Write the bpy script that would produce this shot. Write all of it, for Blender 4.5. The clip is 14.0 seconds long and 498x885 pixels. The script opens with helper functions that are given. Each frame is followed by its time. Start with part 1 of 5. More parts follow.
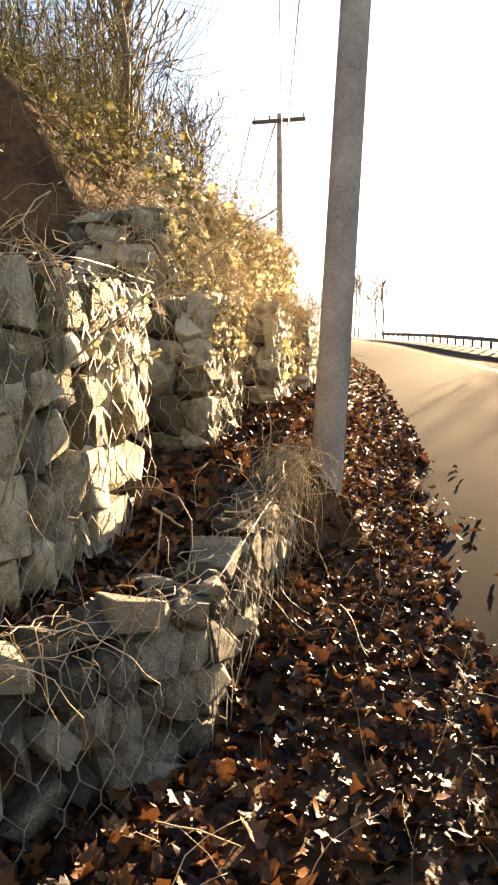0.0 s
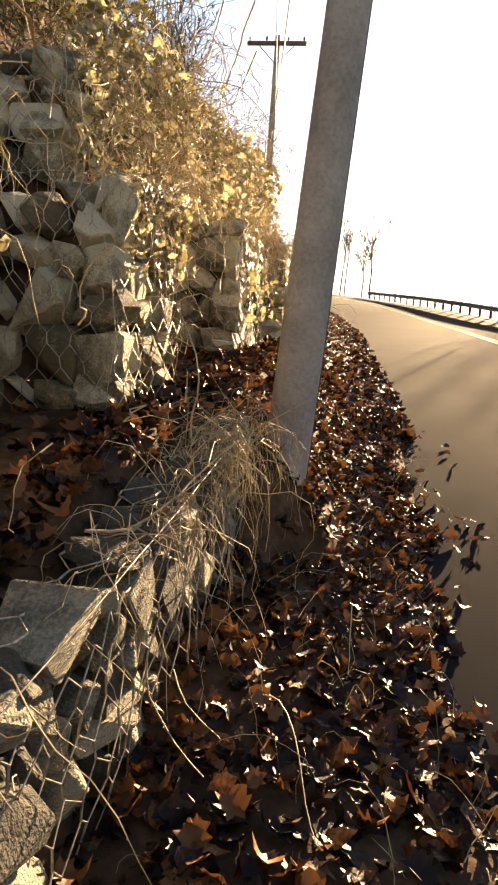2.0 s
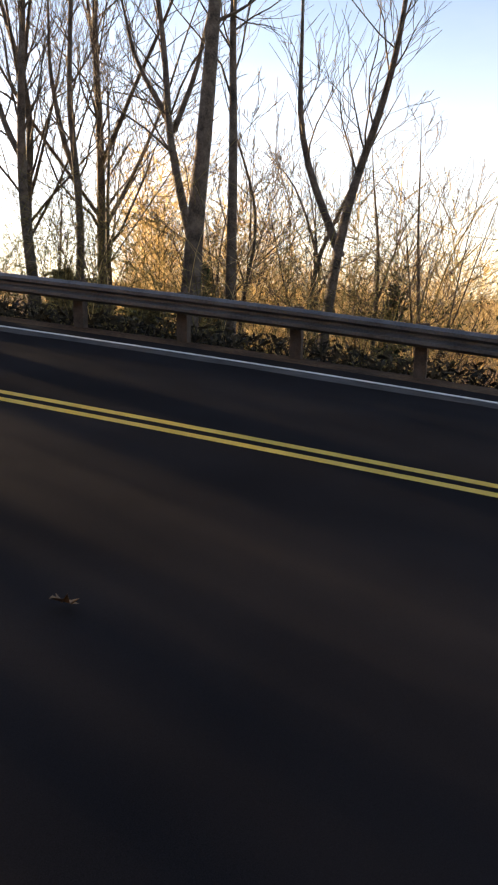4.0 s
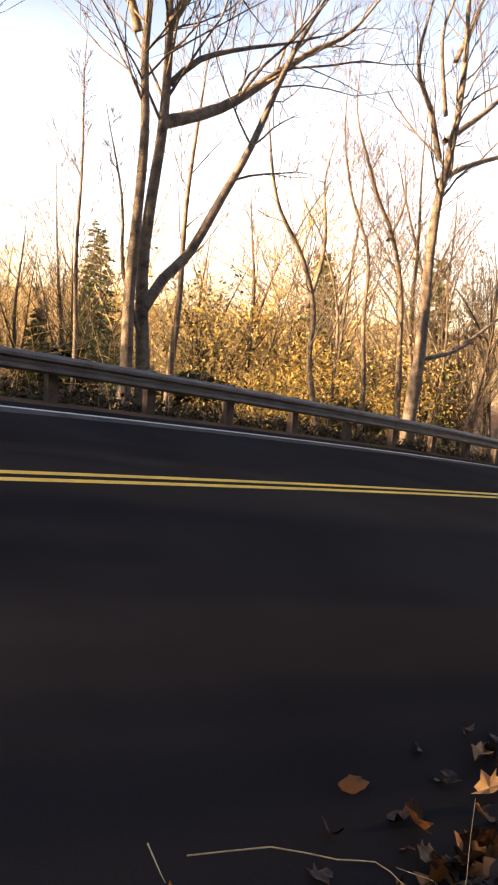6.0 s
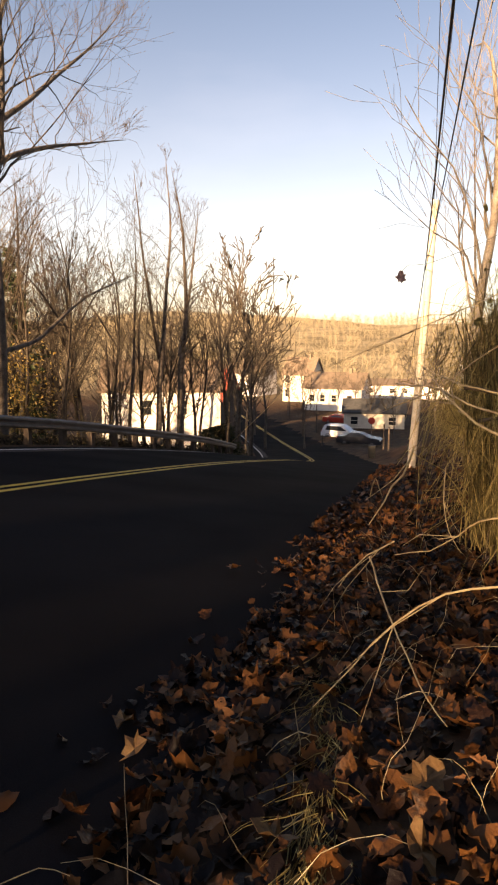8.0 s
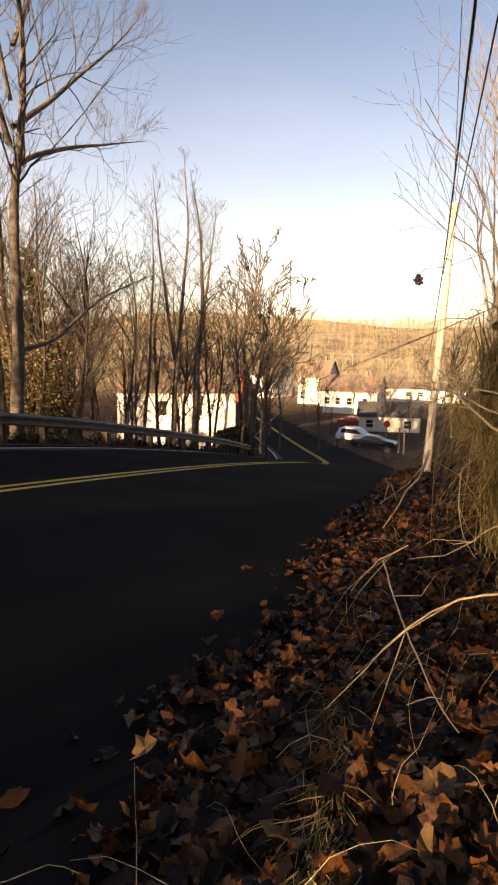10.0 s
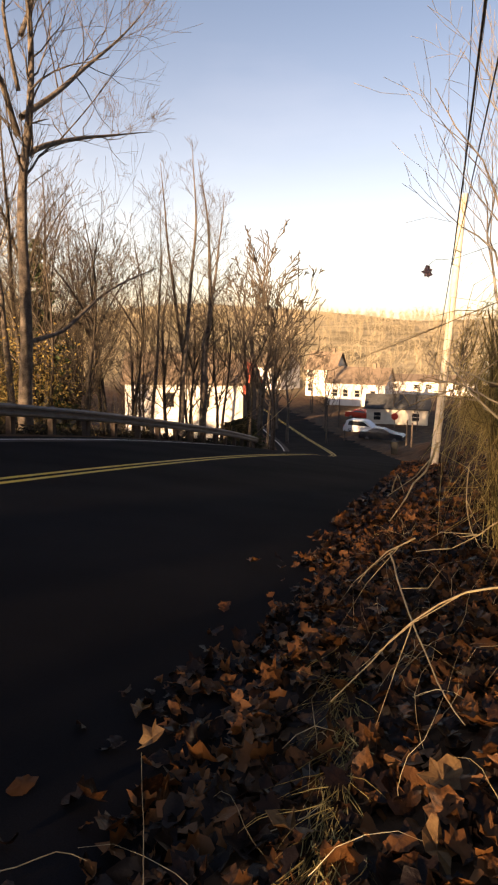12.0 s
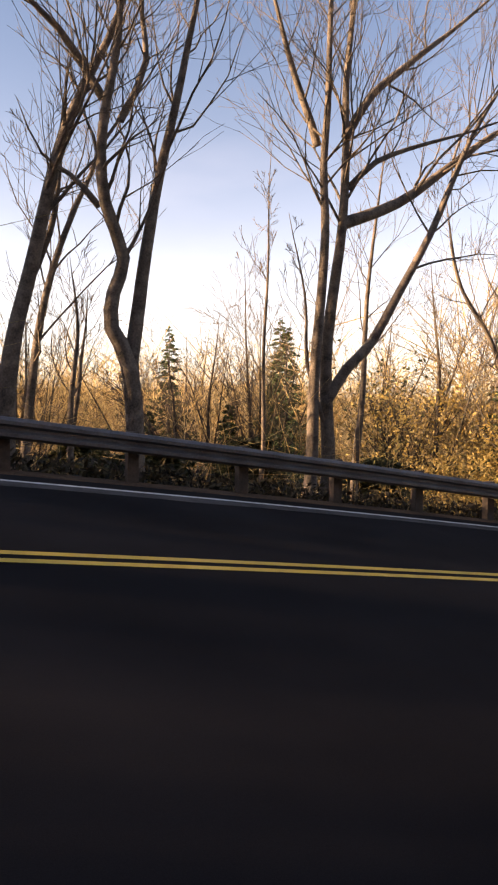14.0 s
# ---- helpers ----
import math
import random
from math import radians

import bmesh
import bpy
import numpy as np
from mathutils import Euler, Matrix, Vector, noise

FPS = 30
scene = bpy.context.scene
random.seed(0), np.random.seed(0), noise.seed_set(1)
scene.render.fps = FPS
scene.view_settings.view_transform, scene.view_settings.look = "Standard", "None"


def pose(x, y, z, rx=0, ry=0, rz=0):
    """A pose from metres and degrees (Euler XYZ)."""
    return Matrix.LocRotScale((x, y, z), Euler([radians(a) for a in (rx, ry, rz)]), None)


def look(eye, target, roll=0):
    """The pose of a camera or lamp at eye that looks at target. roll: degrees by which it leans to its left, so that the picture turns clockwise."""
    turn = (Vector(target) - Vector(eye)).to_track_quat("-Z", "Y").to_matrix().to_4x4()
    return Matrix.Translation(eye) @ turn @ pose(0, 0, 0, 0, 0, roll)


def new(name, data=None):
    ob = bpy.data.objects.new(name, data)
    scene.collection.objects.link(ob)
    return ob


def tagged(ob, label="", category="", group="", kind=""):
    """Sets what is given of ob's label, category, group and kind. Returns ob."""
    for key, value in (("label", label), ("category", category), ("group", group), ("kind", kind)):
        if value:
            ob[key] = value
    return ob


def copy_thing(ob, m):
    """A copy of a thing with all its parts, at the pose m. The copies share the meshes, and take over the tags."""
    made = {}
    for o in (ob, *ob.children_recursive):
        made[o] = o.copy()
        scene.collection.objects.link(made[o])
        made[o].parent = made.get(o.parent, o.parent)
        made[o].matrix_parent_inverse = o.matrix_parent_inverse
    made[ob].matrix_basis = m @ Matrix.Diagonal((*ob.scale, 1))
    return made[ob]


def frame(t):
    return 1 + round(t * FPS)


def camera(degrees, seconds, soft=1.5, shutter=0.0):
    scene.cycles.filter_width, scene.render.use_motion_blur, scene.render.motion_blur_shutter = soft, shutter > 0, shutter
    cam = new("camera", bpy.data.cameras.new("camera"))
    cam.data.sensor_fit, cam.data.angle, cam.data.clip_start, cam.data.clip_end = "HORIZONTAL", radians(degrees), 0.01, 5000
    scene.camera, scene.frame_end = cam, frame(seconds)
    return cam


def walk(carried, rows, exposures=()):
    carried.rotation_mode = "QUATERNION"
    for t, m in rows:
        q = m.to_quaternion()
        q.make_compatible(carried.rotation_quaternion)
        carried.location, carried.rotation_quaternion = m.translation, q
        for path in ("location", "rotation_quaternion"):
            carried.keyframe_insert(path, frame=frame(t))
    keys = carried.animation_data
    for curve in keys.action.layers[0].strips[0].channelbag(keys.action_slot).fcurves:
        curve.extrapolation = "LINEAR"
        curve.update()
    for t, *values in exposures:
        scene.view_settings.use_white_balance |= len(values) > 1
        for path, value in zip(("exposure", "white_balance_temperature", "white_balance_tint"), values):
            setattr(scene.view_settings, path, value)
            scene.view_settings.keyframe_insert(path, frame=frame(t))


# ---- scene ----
cam = camera(40.2, 14.0, soft=2.2)
PATH = [  # seconds, x, y, z, yaw, pitch, roll
    (0, -0.125, -2.565, 1.387, 9.90, -2.80, 0.30),
    (0.5, -0.113, -2.113, 1.236, 9.35, -4.04, -1.70),
    (1, -0.060, -1.712, 1.316, 11.87, -4.79, -0.50),
    (1.5, -0.128, -1.207, 1.279, 7.86, -3.70, -2.70),
    (2, -0.147, -0.817, 1.374, 8.19, -6.72, -4.00),
    (2.5, -0.101, -0.338, 1.417, 3.36, -4.73, -1.20),
    (2.9, -0.090, -0.074, 1.405, -9.33, -7.09, 0.20),
    (3, -0.070, -0.040, 1.370, -15.20, -6.60, -1.50),
    (3.2, 0.031, 0.023, 1.239, -31.28, -7.34, -2.41),
    (3.4, 0.031, 0.023, 1.239, -42.97, -8.52, -3.01),
    (3.6, 0.031, 0.023, 1.239, -53.74, -9.22, -3.38),
    (3.7, 0.031, 0.023, 1.239, -59.15, -9.54, -2.94),
    (5.8, 0.000, 0.000, 1.015, -120.76, -10.75, -0.45),
    (6, 0.000, 0.000, 1.015, -131.88, -9.12, -3.90),
    (6.5, 0.000, 0.000, 1.015, -148.55, -7.20, -2.01),
    (7, 0.000, 0.000, 1.015, -159.31, -8.51, -0.56),
    (7.5, 0.000, 0.000, 1.015, -164.48, -10.48, -0.03),
    (8, 0.000, 0.000, 1.015, -165.78, -8.78, -0.20),
    (10.5, 0.000, 0.000, 1.015, -164.16, -8.60, -0.89),
    (11, 0.000, 0.000, 1.015, -163.96, -8.50, -0.95),
    (11.5, 0.000, 0.000, 1.015, -163.65, -9.50, -0.97),
    (12, 0.000, 0.000, 1.015, -163.81, -9.34, -0.89),
    (12.5, 0.000, 0.000, 1.015, -156.81, -8.95, 0.45),
    (13, 0.000, 0.000, 1.015, -141.60, -6.62, 0.13),
    (13.5, 0.000, 0.000, 1.015, -128.85, -4.87, -1.19),
    (14, 0.000, 0.000, 1.015, -116.53, -2.34, -0.86),
]

walk(cam, [(t, pose(x, y, z, 90 + p, r, w)) for t, x, y, z, w, p, r in PATH], exposures=[(0, 3.2, 8700, 19), (0.4, 2.85, 8800, 20), (2.5, 2.65, 8700, 19), (3.0, 2.0, 8400, 18), (3.3, 2.05, 7900, 18), (3.7, 2.5, 8100, 19), (5.8, 3.2, 9300, 26), (6.4, 2.95, 9300, 27), (7.2, 2.25, 9300, 28), (8.2, 1.85, 9000, 27), (12.5, 1.78, 8800, 27), (13.4, 2.4, 8800, 30), (14, 2.45, 8600, 29)])

# ---- world, sun ----
SUN_AZ, SUN_EL = 16.5, 12.3
world = bpy.data.worlds.new("sky")
scene.world = world
world.use_nodes = True
wn = world.node_tree.nodes
sky = wn.new("ShaderNodeTexSky")
sky.sky_type, sky.sun_disc = "NISHITA", False
sky.sun_elevation, sky.sun_rotation = radians(SUN_EL), radians(SUN_AZ)
sky.dust_density, sky.air_density, sky.ozone_density = 0.7, 1.0, 3.2
wl = world.node_tree.links
wn["Background"].inputs["Strength"].default_value = 0.06
wl.new(sky.outputs[0], wn["Background"].inputs["Color"])


def wmath(op, a, b=None):
    n = wn.new("ShaderNodeMath")
    n.operation = op
    for k, v in enumerate((a, b)):
        if isinstance(v, (int, float)):
            n.inputs[k].default_value = v
        elif v is not None:
            wl.new(v, n.inputs[k])
    return n.outputs[0]


# a veil of evening haze and thin cloud, whitest towards the horizon all round
wtc, wsep, wcl = wn.new("ShaderNodeTexCoord"), wn.new("ShaderNodeSeparateXYZ"), wn.new("ShaderNodeTexNoise")
wl.new(wtc.outputs["Generated"], wsep.inputs[0])
wmap = wn.new("ShaderNodeMapping")
wmap.inputs["Scale"].default_value = (1.6, 1.6, 5.0)
wl.new(wtc.outputs["Generated"], wmap.inputs["Vector"])
wl.new(wmap.outputs[0], wcl.inputs["Vector"])
wcl.inputs["Scale"].default_value, wcl.inputs["Detail"].default_value = 2.2, 7
up = wmath("DIVIDE", wsep.outputs["Z"], 0.27)
veil = wmath("POWER", 2.718, wmath("MULTIPLY", wmath("MULTIPLY", up, up), -1.0))
cloud = wmath("MULTIPLY", wmath("MAXIMUM", wmath("SUBTRACT", wcl.outputs["Fac"], 0.5), 0.0), 0.06)
haze = wn.new("ShaderNodeBackground")
haze.inputs["Color"].default_value = (1.0, 0.95, 0.88, 1)
wl.new(wmath("ADD", wmath("MULTIPLY", veil, 0.14), cloud), haze.inputs["Strength"])
wadd = wn.new("ShaderNodeAddShader")
wl.new(wn["Background"].outputs[0], wadd.inputs[0])
wl.new(haze.outputs[0], wadd.inputs[1])
wl.new(wadd.outputs[0], wn["World Output"].inputs["Surface"])
sun = new("sun", bpy.data.lights.new("sun", "SUN"))
sun.data.energy, sun.data.angle, sun.data.color = 5.0, radians(0.5), (1.0, 0.81, 0.55)
_s = Vector((math.sin(radians(SUN_AZ)) * math.cos(radians(SUN_EL)), math.cos(radians(SUN_AZ)) * math.cos(radians(SUN_EL)), math.sin(radians(SUN_EL))))
sun.matrix_world = look(_s * 50, (0, 0, 0))


# ---- materials ----
def mat(name, c1, c2, scale=6.0, rough=0.85, bump=0.3, fine=40.0, metal=0.0, c3=None, island=0.0, obj=0.0, spec=0.4, translucent=0.0, dist=0.02):
    """Two-scale noise colour with bump. island / obj: brightness spread per island / per object."""
    m = bpy.data.materials.new(name)
    m.use_nodes = True
    n, l = m.node_tree.nodes, m.node_tree.links
    b = n["Principled BSDF"]
    b.inputs["Roughness"].default_value, b.inputs["Metallic"].default_value = rough, metal
    b.inputs["Specular IOR Level"].default_value = spec
    tc = n.new("ShaderNodeTexCoord")
    n1, n2 = n.new("ShaderNodeTexNoise"), n.new("ShaderNodeTexNoise")
    n1.inputs["Scale"].default_value, n2.inputs["Scale"].default_value = scale, fine
    n1.inputs["Detail"].default_value, n2.inputs["Detail"].default_value = 4, 6
    for q in (n1, n2):
        l.new(tc.outputs["Object"], q.inputs["Vector"])
    mix = n.new("ShaderNodeMath")
    mix.operation = "MULTIPLY_ADD"
    mix.inputs[1].default_value = 0.6
    l.new(n1.outputs["Fac"], mix.inputs[0])
    m2 = n.new("ShaderNodeMath")
    m2.operation = "MULTIPLY"
    m2.inputs[1].default_value = 0.4
    l.new(n2.outputs["Fac"], m2.inputs[0])
    l.new(m2.outputs[0], mix.inputs[2])
    r = n.new("ShaderNodeValToRGB")
    r.color_ramp.elements[0].position, r.color_ramp.elements[1].position = 0.36, 0.64
    r.color_ramp.elements[0].color, r.color_ramp.elements[1].color = (*c1, 1), (*c2, 1)
    if c3:
        e = r.color_ramp.elements.new(0.5)
        e.color = (*c3, 1)
    last = mix.outputs[0]
    for amount, node, out in ((island, "ShaderNodeNewGeometry", "Random Per Island"), (obj, "ShaderNodeObjectInfo", "Random")):
        if amount:
            g = n.new(node)
            a = n.new("ShaderNodeMath")
            a.operation = "MULTIPLY_ADD"
            a.inputs[1].default_value = amount
            l.new(g.outputs[out], a.inputs[0])
            s = n.new("ShaderNodeMath")
            s.operation = "SUBTRACT"
            s.inputs[1].default_value = amount / 2
            l.new(last, s.inputs[0])
            l.new(s.outputs[0], a.inputs[2])
            last = a.outputs[0]
    l.new(last, r.inputs["Fac"])
    l.new(r.outputs["Color"], b.inputs["Base Color"])
    if bump:
        bp = n.new("ShaderNodeBump")
        bp.inputs["Strength"].default_value, bp.inputs["Distance"].default_value = bump, dist
        l.new(n2.outputs["Fac"], bp.inputs["Height"])
        l.new(bp.outputs["Normal"], b.inputs["Normal"])
    if translucent:
        t = n.new("ShaderNodeBsdfTranslucent")
        ms = n.new("ShaderNodeMixShader")
        ms.inputs[0].default_value = translucent
        l.new(r.outputs["Color"], t.inputs["Color"])
        l.new(b.outputs[0], ms.inputs[1])
        l.new(t.outputs[0], ms.inputs[2])
        l.new(ms.outputs[0], n["Material Output"].inputs["Surface"])
    return m


def pale_far_ground(m, near, far, c1, c2):
    """Beyond the lower road the ground colour blends into a paler noise mix."""
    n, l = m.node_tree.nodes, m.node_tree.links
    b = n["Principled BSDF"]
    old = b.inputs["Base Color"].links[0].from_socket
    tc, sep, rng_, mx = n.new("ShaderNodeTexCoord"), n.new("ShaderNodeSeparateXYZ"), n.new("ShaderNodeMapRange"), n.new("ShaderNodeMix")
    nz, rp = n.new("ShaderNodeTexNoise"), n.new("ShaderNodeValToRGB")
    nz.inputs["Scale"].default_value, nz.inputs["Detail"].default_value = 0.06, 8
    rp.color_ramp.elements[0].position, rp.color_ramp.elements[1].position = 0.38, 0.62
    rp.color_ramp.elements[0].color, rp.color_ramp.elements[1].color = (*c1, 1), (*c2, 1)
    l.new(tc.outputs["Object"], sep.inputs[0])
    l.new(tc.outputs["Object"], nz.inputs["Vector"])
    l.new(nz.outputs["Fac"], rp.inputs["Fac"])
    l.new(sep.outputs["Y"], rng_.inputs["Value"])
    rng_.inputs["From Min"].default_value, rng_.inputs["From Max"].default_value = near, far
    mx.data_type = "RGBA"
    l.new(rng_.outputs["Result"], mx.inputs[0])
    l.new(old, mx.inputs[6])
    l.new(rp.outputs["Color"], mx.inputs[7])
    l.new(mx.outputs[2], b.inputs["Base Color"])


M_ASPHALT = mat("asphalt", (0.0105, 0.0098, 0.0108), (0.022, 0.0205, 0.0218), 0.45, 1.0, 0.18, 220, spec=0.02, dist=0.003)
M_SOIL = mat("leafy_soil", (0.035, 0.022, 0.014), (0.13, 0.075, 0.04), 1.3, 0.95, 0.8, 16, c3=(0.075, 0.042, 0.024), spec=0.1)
M_GROUND = mat("leafy_ground", (0.035, 0.022, 0.014), (0.13, 0.075, 0.04), 1.3, 0.95, 0.8, 16, c3=(0.075, 0.042, 0.024), spec=0.1)
pale_far_ground(M_GROUND, -125, -180, (0.2, 0.165, 0.1), (0.4, 0.33, 0.21))
M_EDGE = mat("worn_pale_asphalt", (0.045, 0.042, 0.04), (0.1, 0.094, 0.09), 2.2, 1.0, 0.4, 60, spec=0.04, dist=0.005)
M_YELLOW = mat("yellow_paint", (0.55, 0.34, 0.03), (0.68, 0.45, 0.05), 5, 0.6, 0.3, 120, dist=0.004)
M_WHITE = mat("white_paint", (0.5, 0.49, 0.45), (0.75, 0.73, 0.68), 5, 0.6, 0.3, 120, dist=0.004)
M_STEEL = mat("galvanised_steel", (0.085, 0.08, 0.078), (0.18, 0.17, 0.165), 2.5, 0.5, 0.1, 30, metal=0.55)
# Lighter copy of the pole wood, with bright sunlight put into its colour.
M_POLE_SUNLIT = mat("sunlit_pole_wood", (0.42, 0.37, 0.29), (0.66, 0.6, 0.5), 3, 0.8, 0.4, 35)
M_LEAFGREEN = mat("yellowed_vine_leaves", (0.2, 0.175, 0.085), (0.6, 0.54, 0.33), 7, 0.6, 0.1, 50, c3=(0.4, 0.35, 0.19), island=0.7, translucent=0.35)
M_POST = mat("weathered_post", (0.06, 0.045, 0.035), (0.12, 0.09, 0.07), 6, 0.9, 0.4, 40)
M_POLE = mat("weathered_pole_wood", (0.22, 0.19, 0.16), (0.4, 0.36, 0.31), 3, 0.8, 0.5, 35)
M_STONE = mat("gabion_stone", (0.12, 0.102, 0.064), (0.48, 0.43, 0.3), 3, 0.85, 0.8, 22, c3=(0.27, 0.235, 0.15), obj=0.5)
# Wall stone made greyer and darker; the low baskets' shade is in the colour.
M_STONE_LOW = mat("shaded_grey_stone", (0.05, 0.046, 0.034), (0.27, 0.25, 0.18), 3, 0.85, 0.9, 22, c3=(0.13, 0.12, 0.085), obj=0.5)
M_WIRE = mat("galvanised_wire", (0.2, 0.18, 0.145), (0.48, 0.44, 0.37), 30, 0.38, 0.0, 60, metal=0.5)
M_BARK = mat("bark", (0.045, 0.036, 0.029), (0.19, 0.153, 0.12), 5, 0.9, 0.7, 30)
M_STRAW = mat("dry_stems", (0.26, 0.2, 0.115), (0.58, 0.48, 0.3), 9, 0.7, 0.0, 30, c3=(0.42, 0.34, 0.2), island=0.5, translucent=0.25)
M_BANKGRASS = mat("olive_dead_grass", (0.17, 0.127, 0.045), (0.54, 0.42, 0.17), 9, 0.75, 0.0, 30, c3=(0.34, 0.26, 0.09), island=0.6, translucent=0.25)
M_CANE = mat("bramble_cane", (0.22, 0.15, 0.08), (0.46, 0.36, 0.2), 9, 0.6, 0.0, 30, island=0.4)
M_LEAF = mat("fallen_leaves", (0.01, 0.005, 0.0035), (0.15, 0.062, 0.022), 9, 0.5, 0.2, 60, c3=(0.027, 0.0115, 0.006), island=0.75, translucent=0.14, spec=0.22)
M_OLIVE = mat("olive_brush", (0.07, 0.06, 0.02), (0.26, 0.22, 0.08), 3, 0.9, 0.0, 20, c3=(0.14, 0.12, 0.042), island=0.6, translucent=0.2)
M_WOOD_BARK = mat("dark_woodland_bark", (0.028, 0.022, 0.017), (0.11, 0.088, 0.066), 5, 0.9, 0.7, 30)
# Near-black brush colour carries the shade under the guardrail.
M_SHADEBRUSH = mat("shade_dark_brush", (0.018, 0.015, 0.009), (0.075, 0.06, 0.032), 3, 0.9, 0.0, 20, island=0.6)
M_PALE_BARK = mat("pale_bark", (0.16, 0.13, 0.1), (0.36, 0.31, 0.25), 4, 0.9, 0.6, 26)
M_SHRUB = mat("dull_evergreen_leaves", (0.03, 0.038, 0.014), (0.1, 0.095, 0.04), 3, 0.7, 0.0, 20, island=0.6, translucent=0.2)
M_NEEDLE = mat("conifer_needles", (0.02, 0.04, 0.014), (0.07, 0.1, 0.035), 3, 0.7, 0.0, 20, island=0.5, translucent=0.15)
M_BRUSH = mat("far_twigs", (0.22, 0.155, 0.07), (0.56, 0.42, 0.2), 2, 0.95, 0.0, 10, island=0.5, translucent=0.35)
# Pale, flat twig colour with the haze of distance mixed in.
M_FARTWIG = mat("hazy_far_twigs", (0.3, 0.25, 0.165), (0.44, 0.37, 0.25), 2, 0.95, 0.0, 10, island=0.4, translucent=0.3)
M_GOLDLEAF = mat("withered_golden_leaves", (0.3, 0.2, 0.055), (0.66, 0.49, 0.18), 2, 0.8, 0.0, 20, c3=(0.48, 0.34, 0.1), island=0.7, translucent=0.45)
M_SIDING = mat("white_siding", (0.68, 0.66, 0.62), (0.82, 0.8, 0.76), 1.2, 0.7, 0.1, 20)
M_ROOF = mat("brown_shingles", (0.14, 0.1, 0.07), (0.24, 0.18, 0.13), 2, 0.9, 0.4, 24)
M_REDROOF = mat("red_roof", (0.3, 0.06, 0.04), (0.42, 0.1, 0.06), 2, 0.8, 0.3, 24)
M_DARKROOF = mat("dark_shingles", (0.04, 0.04, 0.04), (0.08, 0.08, 0.075), 2, 0.9, 0.3, 24)
M_PANE = mat("dark_window_glass", (0.012, 0.014, 0.016), (0.03, 0.032, 0.035), 1, 0.08, 0.0, 10, spec=0.6)
M_TRIM = mat("cream_trim", (0.6, 0.55, 0.45), (0.72, 0.67, 0.56), 2, 0.6, 0.0, 20)
M_CARWHITE = mat("white_car_paint", (0.7, 0.7, 0.7), (0.8, 0.8, 0.8), 1, 0.25, 0.0, 20, spec=0.6)
M_CARDARK = mat("dark_car_paint", (0.02, 0.022, 0.026), (0.04, 0.042, 0.05), 1, 0.25, 0.0, 20, spec=0.6)
M_CARRED = mat("red_car_paint", (0.35, 0.03, 0.02), (0.45, 0.05, 0.03), 1, 0.25, 0.0, 20, spec=0.6)
M_RUBBER = mat("black_rubber", (0.012, 0.012, 0.012), (0.03, 0.03, 0.03), 8, 0.8, 0.2, 40)
M_SIGNRED = mat("red_sign", (0.45, 0.03, 0.02), (0.55, 0.05, 0.03), 2, 0.5, 0.0, 20)
M_CABLE = mat("black_cable", (0.015, 0.015, 0.016), (0.03, 0.03, 0.03), 2, 0.6, 0.0, 20)
M_TWIG = mat("twig_bark", (0.05, 0.04, 0.03), (0.15, 0.118, 0.085), 8, 0.9, 0.0, 30)


# ---- mesh helpers ----
def mesh_object(name, verts, faces, material, parent=None, label="", smooth=False):
    me = bpy.data.meshes.new(name)
    me.from_pydata(verts, [], faces)
    me.materials.append(material)
    if smooth:
        me.shade_smooth()
    ob = new(name, me)
    if parent:
        ob.parent = parent
    if label:
        ob["label"] = label
    return ob


def part(name, bm, material, parent=None, label="", smooth=False):
    me = bpy.data.meshes.new(name)
    bm.to_mesh(me)
    bm.free()
    me.materials.append(material)
    if smooth:
        me.shade_smooth()
    ob = new(name, me)
    if parent:
        ob.parent = parent
    if label:
        ob["label"] = label
    return ob


def thing(name, m, label, category, group=""):
    ob = new(name)
    ob.empty_display_size = 0.1
    ob.matrix_world = m
    return tagged(ob, label, category, group)


def box(bm, x0, y0, z0, x1, y1, z1, bevel=0.0):
    r = bmesh.ops.create_cube(bm, size=1)
    bmesh.ops.scale(bm, vec=(x1 - x0, y1 - y0, z1 - z0), verts=r["verts"])
    bmesh.ops.translate(bm, vec=((x0 + x1) / 2, (y0 + y1) / 2, (z0 + z1) / 2), verts=r["verts"])
    if bevel:
        es = list({e for v in r["verts"] for e in v.link_edges})
        bmesh.ops.bevel(bm, geom=es, offset=bevel, segments=2, affect="EDGES", profile=0.6)
    return bm


